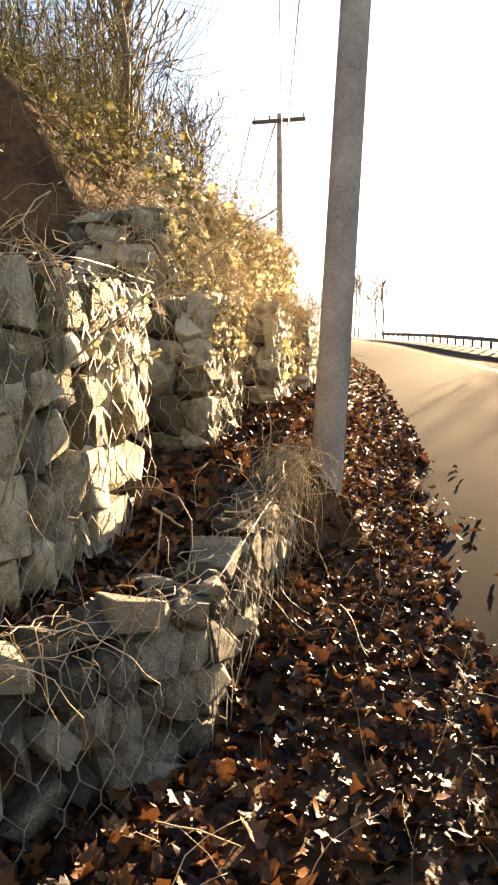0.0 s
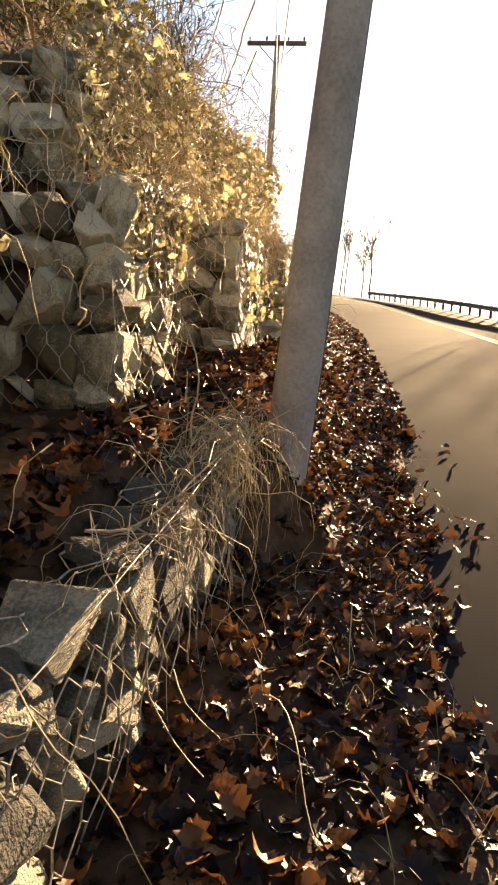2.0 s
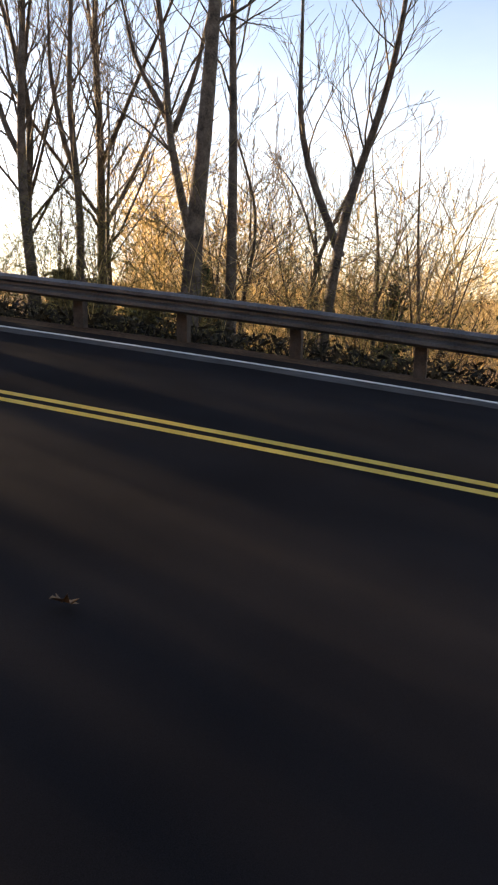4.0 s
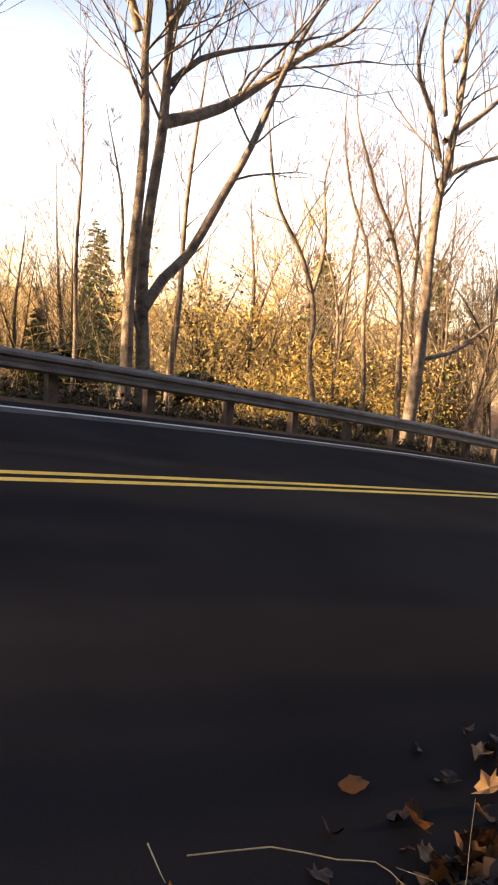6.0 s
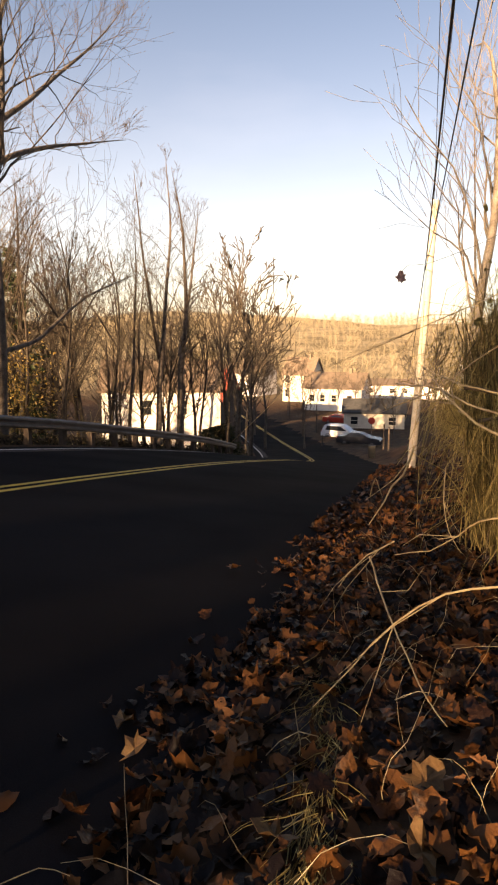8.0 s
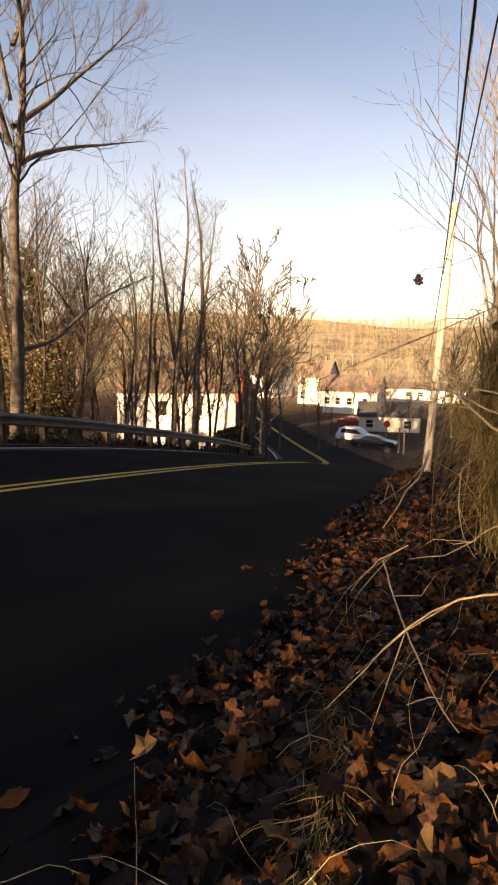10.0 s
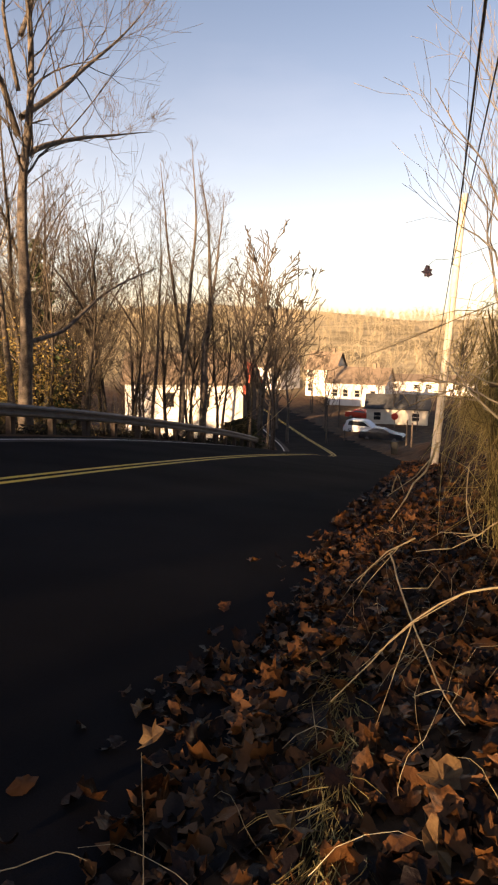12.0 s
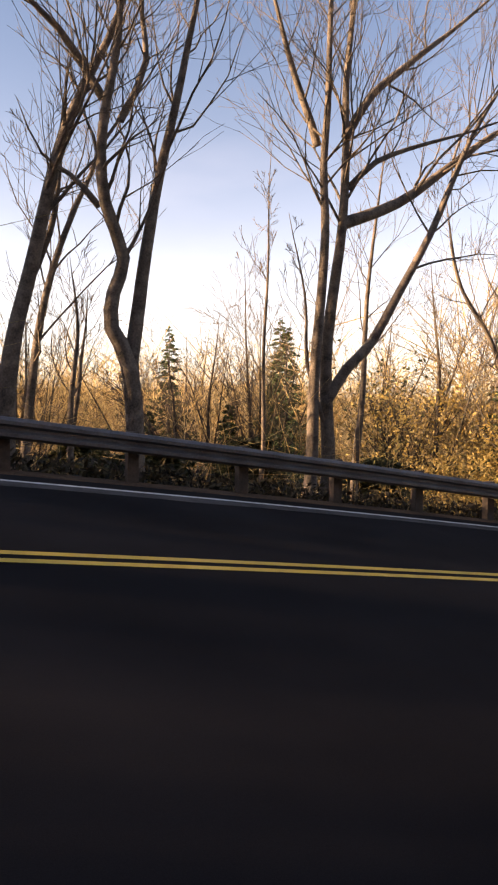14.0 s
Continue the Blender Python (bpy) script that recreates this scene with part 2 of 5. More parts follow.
class Tubes:
    """Collects tapered tubes into one vertex and face list."""

    def __init__(self):
        self.v, self.f, self.n = [], [], 0

    def add(self, pts, rads, k=5, cap=False):
        pts = np.asarray(pts, float)
        m = len(pts)
        d = np.empty_like(pts)
        d[0], d[-1] = pts[1] - pts[0], pts[-1] - pts[-2]
        if m > 2:
            d[1:-1] = pts[2:] - pts[:-2]
        d /= np.sqrt((d * d).sum(1))[:, None] + 1e-9
        rx, ry, rz = (0.3, 0.2, 1.0) if abs(d[0, 2]) < 0.8 else (1.0, 0.1, 0.0)
        dx, dy, dz = d[:, 0], d[:, 1], d[:, 2]
        a = np.stack([dy * rz - dz * ry, dz * rx - dx * rz, dx * ry - dy * rx], 1)
        a /= np.sqrt((a * a).sum(1))[:, None] + 1e-9
        ax, ay, az = a[:, 0], a[:, 1], a[:, 2]
        b = np.stack([dy * az - dz * ay, dz * ax - dx * az, dx * ay - dy * ax], 1)
        th = np.arange(k) * 2 * np.pi / k
        ring = pts[:, None] + np.asarray(rads)[:, None, None] * (a[:, None] * np.cos(th)[None, :, None] + b[:, None] * np.sin(th)[None, :, None])
        self.v.append(ring.reshape(-1, 3))
        i = (np.arange(m - 1)[:, None] * k + np.arange(k)[None]).ravel() + self.n
        j = (np.arange(m - 1)[:, None] * k + (np.arange(k)[None] + 1) % k).ravel() + self.n
        self.f.append(np.stack([i, j, j + k, i + k], 1))
        if cap:
            self.f.append(np.array([list(range(self.n + (m - 1) * k, self.n + m * k))])) if k == 4 else None
        self.n += m * k

    def make(self, name, material, parent=None, label="", smooth=True):
        return mesh_object(name, np.concatenate(self.v).tolist(), np.concatenate(self.f).tolist(), material, parent, label, smooth)


# ---- the lie of the land ----
def smooth_path(ctrl, step=1.0):
    """Catmull-Rom through control points."""
    c = np.asarray(ctrl, float)
    c = np.vstack([2 * c[0] - c[1], c, 2 * c[-1] - c[-2]])
    out = []
    for i in range(1, len(c) - 2):
        n = max(2, int(np.linalg.norm(c[i + 1] - c[i]) / step))
        t = np.arange(n)[:, None] / n
        p0, p1, p2, p3 = c[i - 1:i + 3]
        out.append(0.5 * (2 * p1 + (p2 - p0) * t + (2 * p0 - 5 * p1 + 4 * p2 - p3) * t ** 2 + (3 * p1 - p0 - 3 * p2 + p3) * t ** 3))
    out.append(c[-2:-1])
    return np.vstack(out)


ROAD = smooth_path([(-45, 180, 21), (-24, 140, 16.5), (-10, 100, 12.2), (0, 60, 7.3), (4.4, 35, 3.9), (5.42, 15, 1.58), (5.35, 0, 0),
                    (5.42, -15, -2.02), (5.8, -30, -4.5), (6.6, -42, -6.7), (9, -55, -8.7), (15.5, -75, -10.5), (30, -110, -11.5), (52, -160, -12.2), (80, -230, -13)])
_d = np.gradient(ROAD[:, :2], axis=0)
_d /= np.linalg.norm(_d, axis=1)[:, None]
ROAD_RIGHT = np.stack([-_d[:, 1], _d[:, 0]], 1)  # away from the gabion side
ROAD_S = np.concatenate([[0], np.cumsum(np.linalg.norm(np.diff(ROAD, axis=0), axis=1))])
S0 = ROAD_S[np.argmin(np.abs(ROAD[:, 1]))]
BANK = 0.072


def bank_at(s):
    return BANK * np.clip(1.3 - np.abs(s - S0) / 60, 0.15, 1)


def on_road(s, v, up=0.0):
    """Point at arc length s (metres from the yellow line's start, downhill is more), v metres to the guardrail side."""
    s = np.asarray(s, float)
    x, y, z = (np.interp(s, ROAD_S, ROAD[:, k]) for k in range(3))
    rx, ry = np.interp(s, ROAD_S, ROAD_RIGHT[:, 0]), np.interp(s, ROAD_S, ROAD_RIGHT[:, 1])
    return np.stack([x + rx * v, y + ry * v, z + bank_at(s) * v + up], -1)


def road_coords(x, y):
    """(s, v, z of the centre line) of places in the plan."""
    x, y = np.atleast_1d(np.asarray(x, float)), np.atleast_1d(np.asarray(y, float))
    if x.size < 400:
        d = (x[:, None] - ROAD[None, :, 0]) ** 2 + (y[:, None] - ROAD[None, :, 1]) ** 2
        idx = d.argmin(1)
        best = d[np.arange(x.size), idx]
    else:
        best = np.full(x.shape, 1e18)
        idx = np.zeros(x.shape, int)
        for i in range(0, len(ROAD)):
            d = (x - ROAD[i, 0]) ** 2 + (y - ROAD[i, 1]) ** 2
            m = d < best
            best[m], idx[m] = d[m], i
    dx, dy = x - ROAD[idx, 0], y - ROAD[idx, 1]
    v = dx * ROAD_RIGHT[idx, 0] + dy * ROAD_RIGHT[idx, 1]
    tx, ty = _d[idx, 0], _d[idx, 1]
    s = ROAD_S[idx] + dx * tx + dy * ty
    far = np.sqrt(best)
    v = np.sign(v) * np.maximum(np.abs(v), np.where(far > 30, far, 0))
    return s, v, np.interp(s, ROAD_S, ROAD[:, 2])


def lump(x, y, f, seed=0.0):
    """Cheap smooth noise, about -1 to 1."""
    return (np.sin(x * f * 1.3 + y * f * 0.7 + seed) + np.sin(x * f * -0.6 + y * f * 1.9 + 2.1 * seed) + np.sin(x * f * 2.3 - y * f * 1.1 + seed * 3.7)) / 3


def ground_z(x, y):
    x, y = np.atleast_1d(np.asarray(x, float)), np.atleast_1d(np.asarray(y, float))
    s, v, z = road_coords(x, y)
    lip = 4.5 + 0.3 * np.clip((y + 1.5) / 3.5, 0, 1)   # where the litter covers the asphalt's edge
    zr = z + bank_at(s) * np.clip(v, -lip, 4.6)
    w = -lip - v                                   # metres into the uphill bank
    w2 = np.maximum(w, 0)
    near = np.exp(-((y - 5.5) / 7.8) ** 6)          # the stretch with the gabion terraces
    verge = 0.2 * np.minimum(w2, 1.4) + 0.05 * np.minimum(w2, 0.3)
    x1 = np.interp(y, (-4, -0.7, 0.4, 3.0, 3.35, 9), (-3.2, -1.55, -0.93, -0.82, -0.06, 0.0))      # edge of the low terrace
    wide = np.interp(y, (3.0, 3.35), (0.22, 0.85))
    floor1 = np.interp(y, (-4, -0.7, 0.4, 2.2, 3.1, 5.5, 9, 14), (0.1, 0.54, 0.56, 0.96, 1.08, 1.42, 1.75, 2.3))
    # the wall behind it juts out and falls back
    x2 = np.select([y < 1.5, y < 2.95, y < 3.5, y < 5.65, y < 7.6], [-1.8, -2.45, -1.7, -2.2, -1.5], -1.3)
    x3 = np.maximum(-4.3 + 2.0 * np.clip((y - 2.9) / 0.6, 0, 1), -9)
    step = lambda e, wd: np.clip((e - x) / wd, 0, 1)
    up1 = step(x1, wide)
    terr = up1 * np.maximum(floor1 - zr - verge, 0.0) + np.interp(y, (1.7, 2.7), (1.4, 1.12)) * step(x2, 0.2) + 2.3 * step(x3, 1.2) + 0.6 * np.maximum(x3 - 1.2 - x, 0)
    south = np.clip((-y - 3.2) / 3, 0, 1)            # below the walls the bank comes closer to the road
    plain = 0.8 * np.maximum(w2 - 1.6 + 0.35 * south, 0)
    hill = near * terr + (1 - near) * plain
    hill = np.where(hill > 9, 9 + (hill - 9) * 0.35, hill)
    fade = np.clip((y + 68) / 26, 0, 1)
    hill = hill * fade * fade * (3 - 2 * fade)
    foot = -0.17 * np.exp(-((x - x1 - 0.1) / 0.4) ** 2) * (1 - up1) * np.clip((2.4 - y) / 1.5, 0, 1) * np.clip((y + 2) / 1.2, 0, 1)
    left = zr + verge + hill + foot + 0.03 * lump(x, y, 3.1, 1) * np.clip(w2, 0, 1) + 0.015 * lump(x, y, 9, 2) * np.clip(w2 * 2, 0, 1)
    e = np.maximum(v - 4.75, 0)
    floor = np.minimum(zr - 0.1, -6.4 + 0.05 * np.clip(y, -60, 0) + 0.03 * np.maximum(y, 0))
    right = np.maximum(zr - 0.05 * np.clip(e, 0, 1) - 0.42 * np.maximum(e - 0.6, 0), floor)
    uphill = np.clip((y - 6) / 25, 0, 1)            # uphill the far side falls away more gently
    right = right * (1 - uphill) + np.maximum(zr - 0.14 * e, floor) * uphill
    right = right + 0.12 * lump(x, y, 0.8, 4) * np.clip(e - 1, 0, 1)
    out = np.where(v > 0, right, left)
    valley = np.clip((-y - 60) / 50, 0, 1)
    out = out * (1 - valley) + np.where(np.abs(v) < 7, out, np.clip(out, -12.2, -11.2)) * valley
    r = np.hypot(x, y)
    hills = np.clip((r - 150) / 350, 0, 1) ** 1.3 * (21 + 8 * lump(x, y, 0.008, 3) + 5 * lump(x, y, 0.021, 5))
    dz = np.clip((x * 0.2 - y) / 300, -1, 1)
    out = out + hills * (1 + 0.2 * dz)
    on = (v > -lip - 0.1) & (v < 4.3)
    return np.where(on, z + bank_at(s) * v - 0.06, out)


def spread(lo, hi, n, core):
    """Coordinates packed near 0, reaching lo..hi."""
    a, b = -np.arcsinh(-lo / core), np.arcsinh(hi / core)
    return core * np.sinh(np.linspace(a, b, n))


gx, gy = spread(-1500, 1500, 290, 3.0), spread(-1600, 1500, 330, 4.2)
GX, GY = np.meshgrid(gx, gy)
GZ = ground_z(GX.ravel(), GY.ravel())
nx, ny = len(gx), len(gy)
_i = (np.arange(ny - 1)[:, None] * nx + np.arange(nx - 1)[None]).ravel()
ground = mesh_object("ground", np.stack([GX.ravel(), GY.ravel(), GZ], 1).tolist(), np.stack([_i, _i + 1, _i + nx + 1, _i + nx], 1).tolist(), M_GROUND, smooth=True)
tagged(ground, "leaf-strewn brown earth banks and wooded hills", "ground", kind="structure")


def strip(name, v0, v1, material, s0, s1, step=1.0, up=0.0, thick=0.0, label="", rag=0.0):
    """A ribbon along the road between two offsets."""
    s = np.arange(s0, s1 + 0.01, step)
    nv = 2 if v1 - v0 < 1 else 9
    vs = np.linspace(v0, v1, nv)
    verts = []
    for v in vs:
        vv = v + (rag * lump(s, s * 0, 1.9, 3) if rag and v == v0 else 0)
        verts.append(on_road(s, vv, up))
    n = len(s)
    V = np.concatenate(verts)
    F = [(j * n + i, j * n + i + 1, (j + 1) * n + i + 1, (j + 1) * n + i) for j in range(nv - 1) for i in range(n - 1)]
    if thick:
        m = len(V)
        lo = V.copy()
        lo[:, 2] -= thick
        V = np.concatenate([V, lo])
        F += [(i, i + m, i + 1 + m, i + 1) for i in range(n - 1)]
        b = (nv - 1) * n
        F += [(b + i + 1, b + i + 1 + m, b + i + m, b + i) for i in range(n - 1)]
    ob = mesh_object(name, V.tolist(), F, material, smooth=False)
    return tagged(ob, label, "road", kind="structure")


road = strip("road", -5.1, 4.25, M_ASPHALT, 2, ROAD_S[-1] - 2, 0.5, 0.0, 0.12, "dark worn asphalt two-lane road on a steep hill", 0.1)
for v0 in (-0.17, 0.06):
    strip("yellow_line", v0, v0 + 0.11, M_YELLOW, 2, ROAD_S[-1] - 2, 0.5, 0.005, 0, "painted yellow centre line on asphalt")
strip("white_line", 3.65, 3.76, M_WHITE, 2, ROAD_S[-1] - 60, 0.5, 0.005, 0, "painted white edge line on asphalt")
strip("road_edge_strip", 3.28, 3.64, M_EDGE, 2, ROAD_S[-1] - 60, 0.5, 0.004, 0, "pale worn strip of asphalt beside the white line", 0.05)


def gz(x, y):
    return float(ground_z(x, y)[0])


# ---- guardrail ----
def guardrail(s0, s1):
    g = thing("guardrail", Matrix.Identity(4), "weathered galvanised W-beam guardrail on posts beside the road", "guardrail")
    prof = [(0.0, -0.155), (0.02, -0.15), (0.08, -0.11), (0.08, -0.06), (0.01, -0.02), (0.01, 0.02), (0.08, 0.06), (0.08, 0.11), (0.02, 0.15), (0.0, 0.155)]
    prof = [(-a, b) for a, b in prof]
    s, odd = s0, 0
    while s < s1 - 0.1:
        e = min(s + 3.81, s1)
        ss = np.linspace(s - 0.12, e, 5)
        V = []
        for a, b in prof + [(p[0] + 0.006, p[1]) for p in prof[::-1]]:
            V.append(on_road(ss, 4.58 + a + 0.008 * odd, 0.6 + b))
        n, k = len(ss), len(prof) * 2
        F = [(j * n + i, j * n + i + 1, ((j + 1) % k) * n + i + 1, ((j + 1) % k) * n + i) for j in range(k) for i in range(n - 1)]
        mesh_object("beam", np.concatenate(V).tolist(), F, M_STEEL, g)
        for q in (s, s + 1.905):
            c = on_road(q, 4.69)
            block = box(bmesh.new(), c[0] - 0.08, c[1] - 0.07, c[2] + 0.44, c[0] + 0.07, c[1] + 0.07, c[2] + 0.74, 0.008)
            c = on_road(q, 4.83)
            bm = box(bmesh.new(), c[0] - 0.07, c[1] - 0.09, c[2] - 0.9, c[0] + 0.09, c[1] + 0.09, c[2] + 0.76, 0.012)
            post = part("post", bm, M_POST, g)
            part("spacer_block", block, M_POST, post)
        s, odd = e, 1 - odd
    # flared end shoe
    t = Tubes()
    a = on_road(s1, 4.6, 0.6)
    t.add([a, a + (0.1, -0.25, -0.06), a + (0.25, -0.45, -0.2)], [0.14, 0.15, 0.12], 8)
    t.make("end_shoe", M_STEEL, g)
    return g


guardrail(S0 - 75, S0 + 41)


# ---- utility poles and wires ----
def utility_pole(x, y, z, height, r0, lean, label, arm=True, wood=None):
    p = thing("utility_pole", pose(x, y, z), label, "utility pole", "poles along the road")
    t = Tubes()
    hs = np.linspace(-0.5, height, 14)
    t.add([(lean[0] * h, lean[1] * h, h) for h in hs], r0 * (1 - 0.3 * np.clip(hs, 0, None) / height), 20)
    t.make("shaft", wood or M_POLE, p)
    ground_wire = Tubes()
    ground_wire.add([(lean[0] * h + r0 * 0.98 * (1 - 0.3 * h / height), lean[1] * h - 0.02, h) for h in np.linspace(0, height * 0.8, 8)], [0.006] * 8, 4)
    ground_wire.make("ground_wire", M_CABLE, p)
    if arm:
        zz = height - 0.35
        c = (lean[0] * zz, lean[1] * zz)
        a = part("crossarm", box(bmesh.new(), c[0] - 1.15, c[1] - 0.24, zz - 0.07, c[0] + 1.15, c[1] - 0.12, zz + 0.07, 0.012), M_POST, p)
        for dx in (-1.05, -0.4, 0.45, 1.05):
            t = Tubes()
            t.add([(c[0] + dx, c[1] - 0.18, zz + h) for h in (0.06, 0.12, 0.14, 0.18, 0.2, 0.25)], [0.015, 0.02, 0.05, 0.035, 0.05, 0.02], 8)
            t.make("insulator", M_PANE, a)
        for sx in (-1, 1):
            t = Tubes()
            t.add([(c[0] + sx * 0.7, c[1] - 0.13, zz - 0.05), (c[0], c[1] - 0.12, zz - 0.75)], [0.02, 0.02], 4)
            t.make("brace", M_STEEL, p)
    return p


POLE_A, POLE_B, POLE_C = (-0.5, 3.6, 0.62), (-3.9, 27.0, 4.3), (0.25, -26.0, -3.75)
utility_pole(*POLE_A, 9.8, 0.15, (0.06, 0.0), "grey weathered wooden utility pole leaning on a leafy verge")
utility_pole(*POLE_B, 9.7, 0.15, (0, 0), "distant dark wooden utility pole with a crossarm")
utility_pole(*POLE_C, 9.6, 0.16, (-0.05, 0), "sunlit pale wooden utility pole beside the lower road", False, M_POLE_SUNLIT)


def wire(name, a, b, sag, r):
    t = Tubes()
    f = np.linspace(0, 1, 24)[:, None]
    p = np.asarray(a) * (1 - f) + np.asarray(b) * f
    p[:, 2] -= sag * 4 * f[:, 0] * (1 - f[:, 0])
    t.add(p, [r] * 24, 5)
    return tagged(t.make(name, M_CABLE), "black overhead cable hung between wooden poles", "cable", "overhead cables")


top = lambda p, h, dx=0.0, lean=0.0: np.array((p[0] + dx + lean * h, p[1] - 0.18, p[2] + h))
for dx, h in ((-1.05, 8.5), (0.45, 9.3), (1.05, 8.9)):
    wire("overhead_cable", top(POLE_C, h, 0, -0.05), top(POLE_A, 9.65, dx - 0.98, 0.06), 0.3, 0.008)
    wire("overhead_cable", top(POLE_A, 9.65, dx - 0.98, 0.06), top(POLE_B, 9.55, dx), 0.3, 0.008)
for hc, ha, hb, r, dx in ((7.7, 7.4, 7.3, 0.022, -0.36), (7.2, 6.6, 6.6, 0.014, -0.8)):
    wire("telephone_cable", top(POLE_C, hc, 0.15, -0.05), top(POLE_A, ha, dx, 0.06), 0.45, r)
    wire("telephone_cable", top(POLE_A, ha, dx, 0.06), top(POLE_B, hb, 0.15), 0.4, r)
wire("telephone_cable", top(POLE_C, 7.7, 0.15, -0.05), np.array((1.5, -75.0, -3.4)), 0.6, 0.02)


# ---- gabion baskets ----
def stone_mesh(seed, material):
    """An angular quarry stone, about one unit across."""
    rng = np.random.default_rng(seed)
    bm = bmesh.new()
    for _ in range(15):
        p = rng.uniform(-1, 1, 3)
        p = np.sign(p) * np.abs(p) ** 0.55 * 0.52
        bm.verts.new(p)
    bmesh.ops.convex_hull(bm, input=bm.verts)
    loose = [v for v in bm.verts if not v.link_faces]
    bmesh.ops.delete(bm, geom=loose, context="VERTS")
    bmesh.ops.bevel(bm, geom=list(bm.edges), offset=0.025, segments=1, affect="EDGES")
    me = bpy.data.meshes.new("stone")
    bm.to_mesh(me)
    bm.free()
    me.materials.append(material)
    return me


STONES = [stone_mesh(s, M_STONE) for s in range(12)]
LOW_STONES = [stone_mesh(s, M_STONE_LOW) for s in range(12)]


def lay_stones(origin, u, v, n, w, h, rng, size, kinds):
    """Stones packed on a face: origin corner, u along, v up, n outward. Gives meshes and poses."""
    y = 0.0
    out = []
    while y < h - 0.05:
        sh = min(size * (0.65 + 0.6 * rng.random()), h - y + 0.03)
        x = -0.02
        while x < w - 0.04:
            sw = min(size * (0.6 + 1.0 * rng.random()), w - x + 0.05)
            c = origin + u * (x + sw / 2) + v * (y + sh / 2 + rng.normal(0, 0.02)) - n * (0.1 + 0.035 * rng.random())
            m = Matrix.Translation(Vector(c)) @ Matrix((Vector(u), Vector(n), Vector(v))).transposed().to_4x4() @ Matrix.Rotation(rng.normal(0, 0.35), 4, "Y") @ Matrix.Rotation(rng.normal(0, 0.13), 4, "X") @ Matrix.Rotation(rng.normal(0, 0.12), 4, "Z") @ Matrix.Diagonal((sw * 1.12, 0.28, sh * 1.16, 1))
            out.append((kinds[rng.integers(len(kinds))], m))
            x += sw
        y += sh
    return out


def hex_net(tb, origin, u, v, n, w, h, rng, a=0.088, r=0.0031):
    """Hexagonal wire netting over a face, bulging over the stones."""
    px, py = a * 1.75, a * 1.5
    amp = 0.03

    def P(s, t):
        b = amp * (math.sin(s * 9 + t * 5 + origin[1] * 3) + math.sin(t * 12 - s * 4 + origin[0] * 7)) / 2 + 0.035
        return origin + u * (s + 0.012 * math.sin(t * 17 + s * 6)) + v * (t + 0.012 * math.sin(s * 13)) + n * b

    rows, cols = int(h / py) + 1, int(w / px) + 1
    for j in range(rows):
        for i in range(cols):
            s, t = i * px + (px / 2 if j % 2 else 0), j * py
            if s > w or t + a > h:
                continue
            p0, p1 = P(s, t), P(s, t + a * 0.62)
            q0, q1 = P(s + px / 2, t + py), P(s - px / 2, t + py)
            tb.add([p0, p1], [r * 1.5] * 2, 3)
            if s + px / 2 <= w:
                tb.add([p1, q0], [r] * 2, 3)
            if s - px / 2 >= 0:
                tb.add([p1, q1], [r] * 2, 3)


def gabion(x0, x1, y0, y1, z0, z1, slope=0.12, seed=0, label="stone-filled wire gabion basket in a terraced wall", yaw=0.0, size=0.25):
    """A basket whose visible sides face the road (+x) and the lower end (-y); it leans with the hill."""
    rng = np.random.default_rng(seed)
    g = thing("gabion", pose(x1, y0, z0, 0, 0, yaw), label, "gabion", "gabion baskets")
    L, W, H = y1 - y0, x1 - x0, z1 - z0
    up = np.array((0, 0, 1.0))
    al = np.array((0, 1.0, slope))
    al /= np.linalg.norm(al)
    core = bmesh.new()
    box(core, -min(W, 0.5) if H > 1 else -0.34, 0.16, -0.25, -0.16, L, H - 0.12)
    for v in core.verts:
        v.co.z += v.co.y * slope
    part("rubble_core", core, M_SOIL, g)
    o = np.zeros(3)
    mw = g.matrix_world
    bpy.context.view_layer.update()

    def put(origin, u, v, n, w, h):
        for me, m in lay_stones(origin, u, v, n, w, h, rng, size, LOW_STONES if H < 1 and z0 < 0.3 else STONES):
            ob = new("stone", me)
            ob.parent = g
            ob.matrix_basis = m

    put(o, al, up, np.array((1.0, 0, 0)), L, H)
    put(np.array((-W, 0, 0.0)), np.array((1.0, 0, 0)), up, np.array((0, -1.0, 0)), W, H)
    def net(*face):
        tb = Tubes()
        hex_net(tb, *face, rng)
        tb.make("wire_netting", M_WIRE, g, "rusting hexagonal wire netting")

    net(o + (0.0, 0, -0.02), al, up, np.array((1.0, 0, 0)), L, H + 0.03)
    net(np.array((-W, 0, -0.02)), np.array((1.0, 0, 0)), up, np.array((0, -1.0, 0)), W + 0.02, H + 0.03)
    net(np.array((-min(W, 0.22), 0, H)), np.array((1.0, 0, 0)), al, up, min(W, 0.22), L)
    ed = Tubes()
    for a, b in ((o + (0.03, -0.03, -0.05), o + (0.03, -0.03, H + 0.03)), (o + (0.03, -0.03, H + 0.03), o + al * L + (0.03, 0, H + 0.03)), (o + (0.03, 0, H + 0.03), o + (-W, -0.03, H + 0.03))):
        f = np.linspace(0, 1, 7)[:, None]
        ed.add(a * (1 - f) + b * f + rng.normal(0, 0.012, (7, 3)), [0.0026] * 7, 4)
    ed.make("selvedge_wire", M_WIRE, g)
    return g


